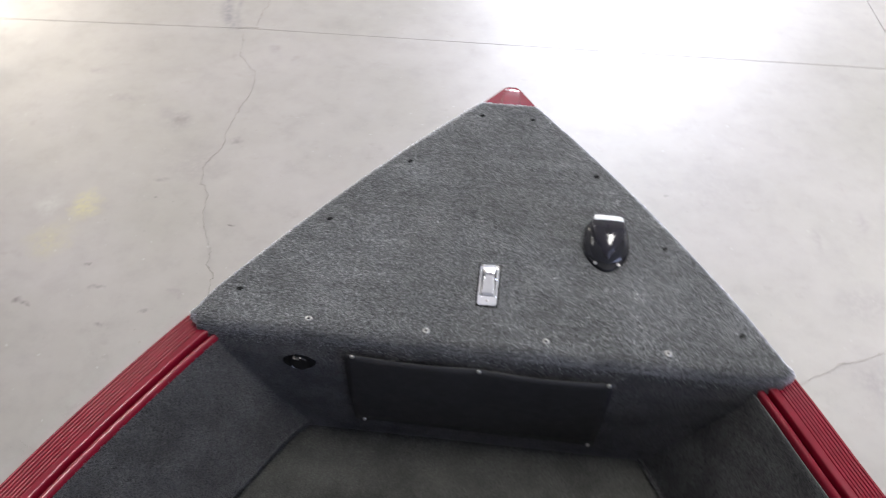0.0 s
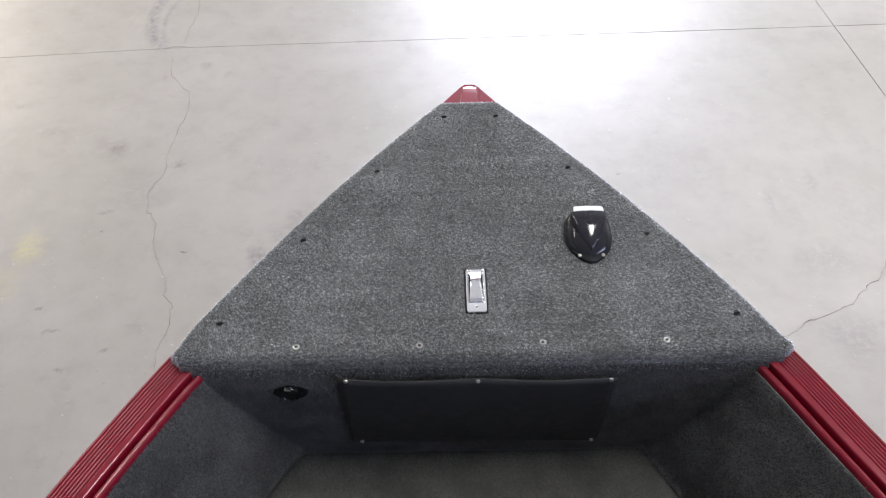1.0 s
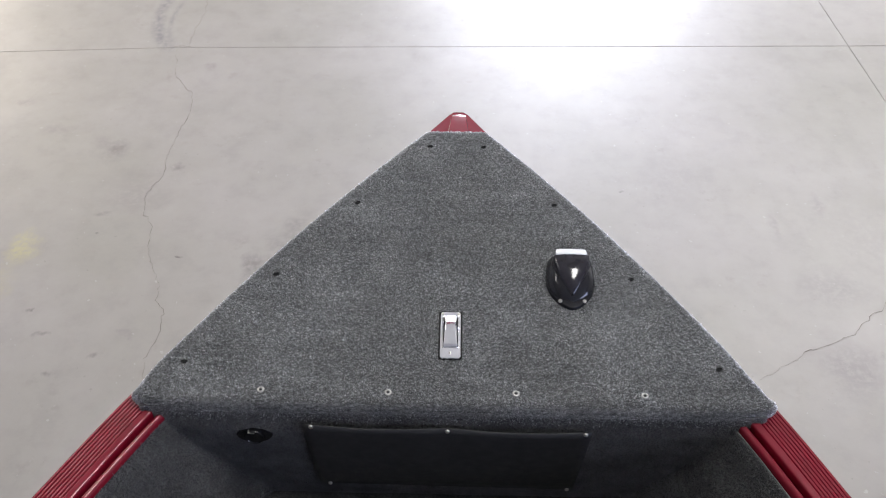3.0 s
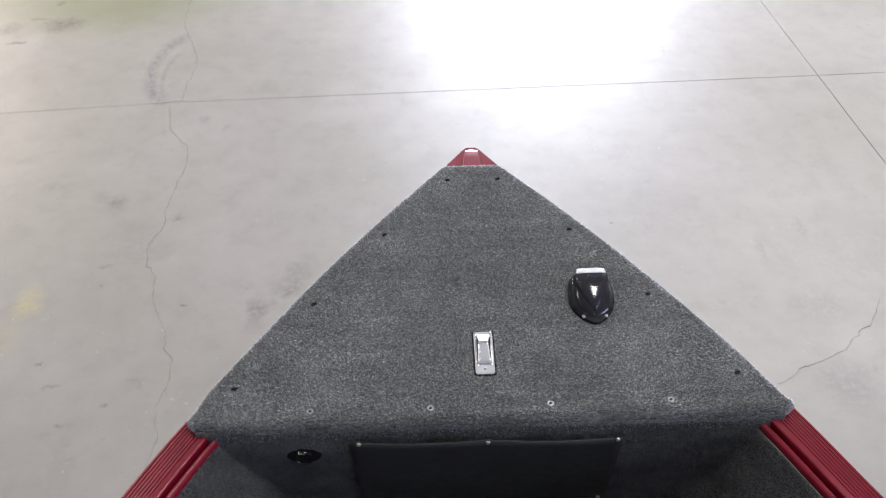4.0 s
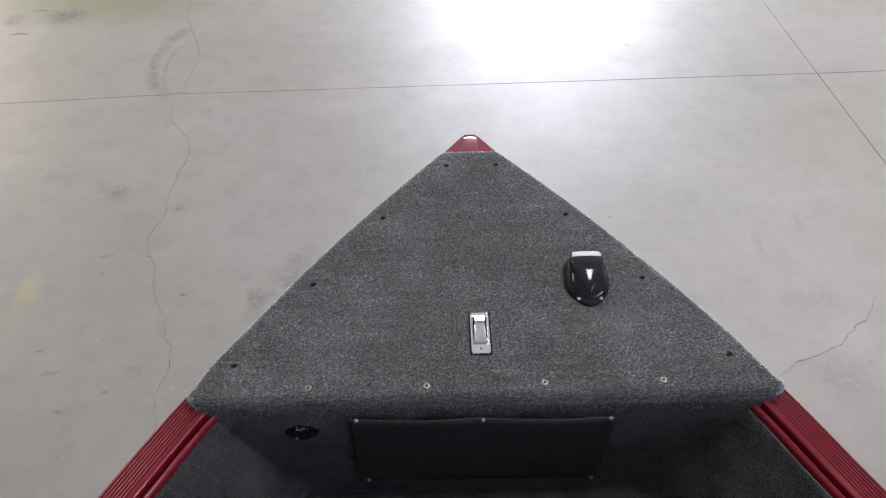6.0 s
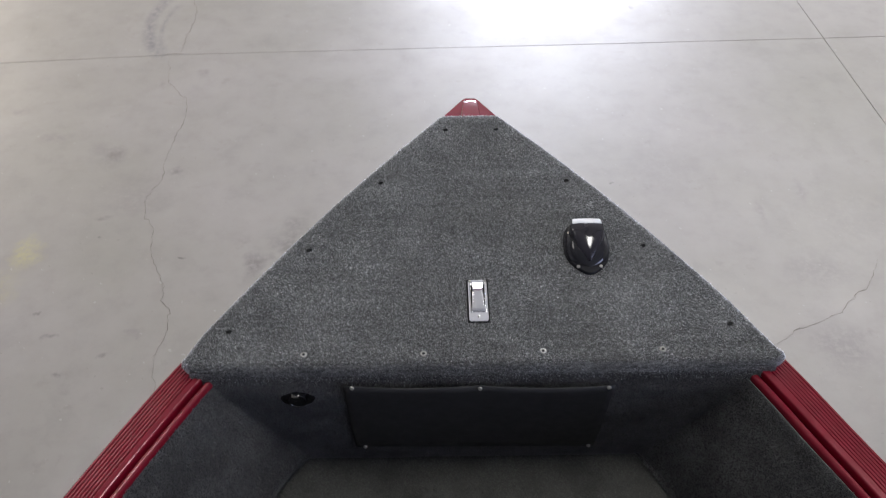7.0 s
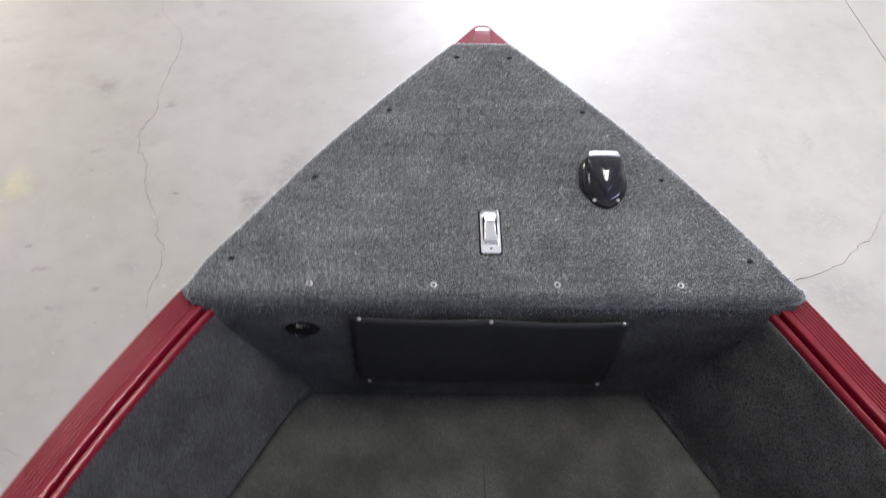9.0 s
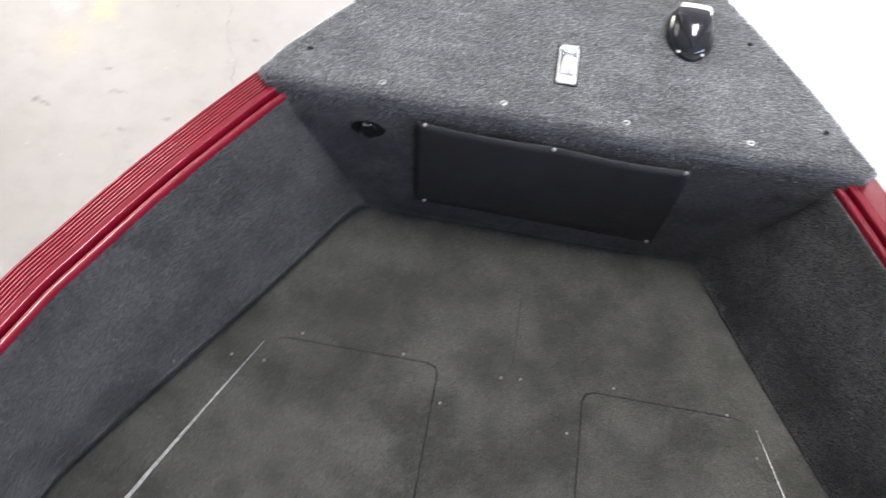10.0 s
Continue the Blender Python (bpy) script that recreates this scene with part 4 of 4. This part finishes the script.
def hatch(side):
    """A carpeted lid in the cockpit floor with rounded corners; its slanted outer edge shows a bare metal strip."""
    wide, flare = (0.461, 0.415) if side < 0 else (0.443, 0.36)

    def edge(y):
        return wide + (-0.268 - y) * flare - 0.03 * max(0, -0.268 - y) ** 2
    inner, front, rear = (0.142 if side < 0 else 0.133), -0.268, -1.05
    ring = [(inner, rear), (inner, front - 0.022), (inner + 0.006, front - 0.006), (inner + 0.022, front), (wide - 0.030, front), (wide - 0.008, front - 0.007), (edge(front - 0.022), front - 0.022)]
    ring += [(edge(y), y) for y in stations(front - 0.06, rear, 12)]
    if side < 0:
        ring = [(-x, y) for x, y in ring]
    else:
        ring = ring[::-1]
    c = Vector((sum(p[0] for p in ring) / len(ring), sum(p[1] for p in ring) / len(ring)))
    # dark reveal round the lid
    bm = bmesh.new()
    prism(bm, [(x + 0.0036 * (1 if x > c.x else -1), y + 0.0036 * (1 if y > c.y else -1)) for x, y in ring], SOLE - 0.001, SOLE + 0.0010)
    reveal = part("hatch", bm, GAP, boat, "carpeted locker hatch in the cockpit floor", False)
    bm = bmesh.new()
    prism(bm, ring, SOLE, SOLE + 0.0036)
    rim = [e for e in bm.edges if all(abs(v.co.z - SOLE - 0.0036) < 1e-6 for v in e.verts)]
    bmesh.ops.bevel(bm, geom=rim, offset=0.0022, segments=2, affect="EDGES")
    lid = part("lid", bm, CARPET_SOLE, reveal)
    pile(lid, 70000, 0.0011, 0.0015, lambda n, c: (n[:, 2] > 0.5) & (c[:, 1] > -1.2), SOLE_YARN, reveal, lay=2.0)
    bm = bmesh.new()
    rows = []
    for y in stations(front - 0.016, rear, 20):
        w = 0.0014 + 0.0062 * min(1, (front - 0.02 - y) / 0.28)
        x = edge(y) + 0.0015
        rows.append([(side * x, y, SOLE), (side * x, y, SOLE + 0.0046), (side * (x + w), y, SOLE + 0.0046), (side * (x + w), y, SOLE)])
    sweep(bm, rows)
    part("edge_strip", bm, ALUMINIUM, reveal, "bare bright metal edge strip")


for sgn in (-1, 1):
    hatch(sgn)

for x, y in FLOOR_SCREWS:
    lid = abs(x) > 0.15 and y < -0.27 and abs(x) < 0.47
    head("screw", pose(x, y, SOLE + (0.0046 if lid else 0.0006)), boat, 0.0030, DULL_STEEL, "small dull steel screw in the floor carpet")


def seam():
    bm = bmesh.new()
    rows = []
    for y in stations(-0.235, -0.09, 20):
        x = -0.004 + 0.002 * noise.noise((y * 30, 1, 1))
        h = 0.0006 + 0.0004 * noise.noise((y * 60, 7, 1))
        rows.append([(x - h, y, SOLE), (x - h, y, SOLE + 0.0012), (x + h, y, SOLE + 0.0012), (x + h, y, SOLE)])
    sweep(bm, rows)
    part("carpet_seam", bm, GAP, boat)


seam()


def stand(y):
    """A timber cradle that carries the hull."""
    root = new("boat_cradle")
    root.location = (0, y, 0)
    bm = bmesh.new()
    box(bm, (-0.7, y - 0.07, 0.0), (0.7, y + 0.07, 0.10), 0.006)
    part("foot", bm, WOOD, root)
    bm = bmesh.new()
    box(bm, (-0.7, y - 0.06, 0.78), (0.7, y + 0.06, 0.948), 0.006)
    part("beam", bm, WOOD, root)
    for s in (-1, 1):
        bm = bmesh.new()
        box(bm, (s * 0.5 - 0.06, y - 0.06, 0.10), (s * 0.5 + 0.06, y + 0.06, 0.78), 0.006)
        part("post", bm, WOOD, root)
        bm = bmesh.new()
        box(bm, (s * 0.55 - 0.05, y - 0.05, 0.948), (s * 0.55 + 0.05, y + 0.05, 1.03), 0.006)
        part("chock", bm, WOOD, root)
    return tagged(root, "rough timber cradle under the boat's hull", "cradle", "cradles under the boat")


stand(-2.9)
stand(-1.0)

# ---- the slab floor ----
floor_ob = tagged(link_mesh("floor", box(bmesh.new(), (WEST, SOUTH, -0.20), (EAST, NORTH, -0.012)), JOINT, False),
                  "sealed pale concrete floor with saw-cut joints and cracks", "floor", kind="structure")


def slabs():
    """Concrete bays, parted by the saw cuts; the grid is a little askew to the boat."""
    def cross(i, j):
        # cut i runs along the boat, cut j across it
        x0, y0 = 2.352 + 6.2 * i, 3.690 + 6.2 * j
        y = (y0 + 0.026 * x0) / (1 + 0.026 * 0.07)
        x = x0 - 0.07 * (y - 3.74)
        return Vector((x, y0 + 0.026 * x - (0.041 * max(0.0, BEND - x) if j == 0 else 0.0)))

    BEND = -1.68      # the cut turns a little where the crack meets it
    gap = 0.0017
    for i in range(-3, 2):
        for j in range(-3, 2):
            q = [cross(i, j), cross(i + 1, j), cross(i + 1, j + 1), cross(i, j + 1)]
            mid = sum(q, Vector((0, 0))) / 4
            ring = []
            if i == -1 and j in (-1, 0):
                q.insert(1 if j == 0 else 3, Vector((BEND, 3.690 + 0.026 * BEND)))
            for p in q:
                ring.append((min(EAST, max(WEST, p.x + (gap if p.x < mid.x else -gap))), min(NORTH, max(SOUTH, p.y + (gap if p.y < mid.y else -gap)))))
            if max(p[0] for p in ring) - min(p[0] for p in ring) < 0.05 or max(p[1] for p in ring) - min(p[1] for p in ring) < 0.05:
                continue
            bm = bmesh.new()
            prism(bm, ring, -0.012, 0.0)
            rim = [e for e in bm.edges if all(abs(v.co.z) < 1e-6 for v in e.verts)]
            bmesh.ops.bevel(bm, geom=rim, offset=0.0015, segments=1, affect="EDGES")
            part("slab", bm, CONCRETE, floor_ob, "", False)


slabs()


def crack(points, width, seed, name="crack", label="hairline crack filled with dirt", rough=0.0085):
    """A jagged hairline crack through the given turns, as a thin dirt-filled ribbon."""
    rng = random.Random(seed)
    line = []
    for (x0, y0), (x1, y1) in zip(points, points[1:]):
        n = max(3, int(math.hypot(x1 - x0, y1 - y0) / 0.022))
        for i in range(n):
            f = i / n
            j = rough if i else 0.0
            line.append((x0 + (x1 - x0) * f + rng.uniform(-j, j), y0 + (y1 - y0) * f + rng.uniform(-j, j)))
    line.append(points[-1])
    bm = bmesh.new()
    rows = []
    for i, (x, y) in enumerate(line):
        a, b = line[max(0, i - 1)], line[min(len(line) - 1, i + 1)]
        tx, ty = b[0] - a[0], b[1] - a[1]
        l = math.hypot(tx, ty) or 1
        w = 0.40 * width * (0.04 if rng.random() < 0.22 else 0.15 + 1.0 * rng.random() ** 2) * min(1, 0.25 + i / 8, 0.25 + (len(line) - 1 - i) / 8) / 2
        rows.append([(x - ty / l * w, y + tx / l * w, 0.0), (x - ty / l * w * 0.8, y + tx / l * w * 0.8, 0.0012), (x + ty / l * w * 0.8, y - tx / l * w * 0.8, 0.0012), (x + ty / l * w, y - tx / l * w, 0.0)])
    sweep(bm, rows)
    part(name, bm, CRACK, floor_ob, label, False)


crack([(-1.70, 3.63), (-1.65, 3.35), (-1.56, 3.24), (-1.51, 3.19), (-1.49, 3.08), (-1.49, 2.93), (-1.51, 2.79), (-1.515, 2.62), (-1.50, 2.49), (-1.55, 2.36), (-1.53, 2.22),
       (-1.46, 2.12), (-1.45, 1.99), (-1.39, 1.85), (-1.33, 1.75), (-1.33, 1.66), (-1.28, 1.61), (-1.27, 1.54), (-1.27, 1.43), (-1.30, 1.34), (-1.28, 1.27), (-1.25, 1.19), (-1.27, 1.0)], 0.0075, 3)
crack([(1.25, 1.294), (1.287, 1.317), (1.34, 1.345), (1.389, 1.375), (1.43, 1.395), (1.47, 1.44), (1.56, 1.47), (1.65, 1.51), (1.69, 1.53), (1.74, 1.57), (1.83, 1.66), (1.87, 1.67), (1.91, 1.73), (1.96, 1.80), (1.99, 1.86)], 0.009, 4)
crack([(-1.64, 3.68), (-1.64, 3.84), (-1.62, 4.05), (-1.64, 4.20), (-1.72, 4.4), (-1.80, 4.60), (-1.82, 4.8), (-1.84, 5.2)], 0.006, 5)
crack([(-1.75, 3.62), (-1.71, 3.655), (-1.62, 3.66)], 0.006, 6)
for k, line in enumerate((((-1.75, 0.67), (-1.69, 0.64), (-1.58, 0.59)), ((-1.74, 0.64), (-1.67, 0.61), (-1.61, 0.57)), ((-1.72, 0.61), (-1.67, 0.58), (-1.61, 0.55)))):
    crack(line, 0.004, 7 + k, "scratch", "thin dark scratch in the concrete", 0.0015)
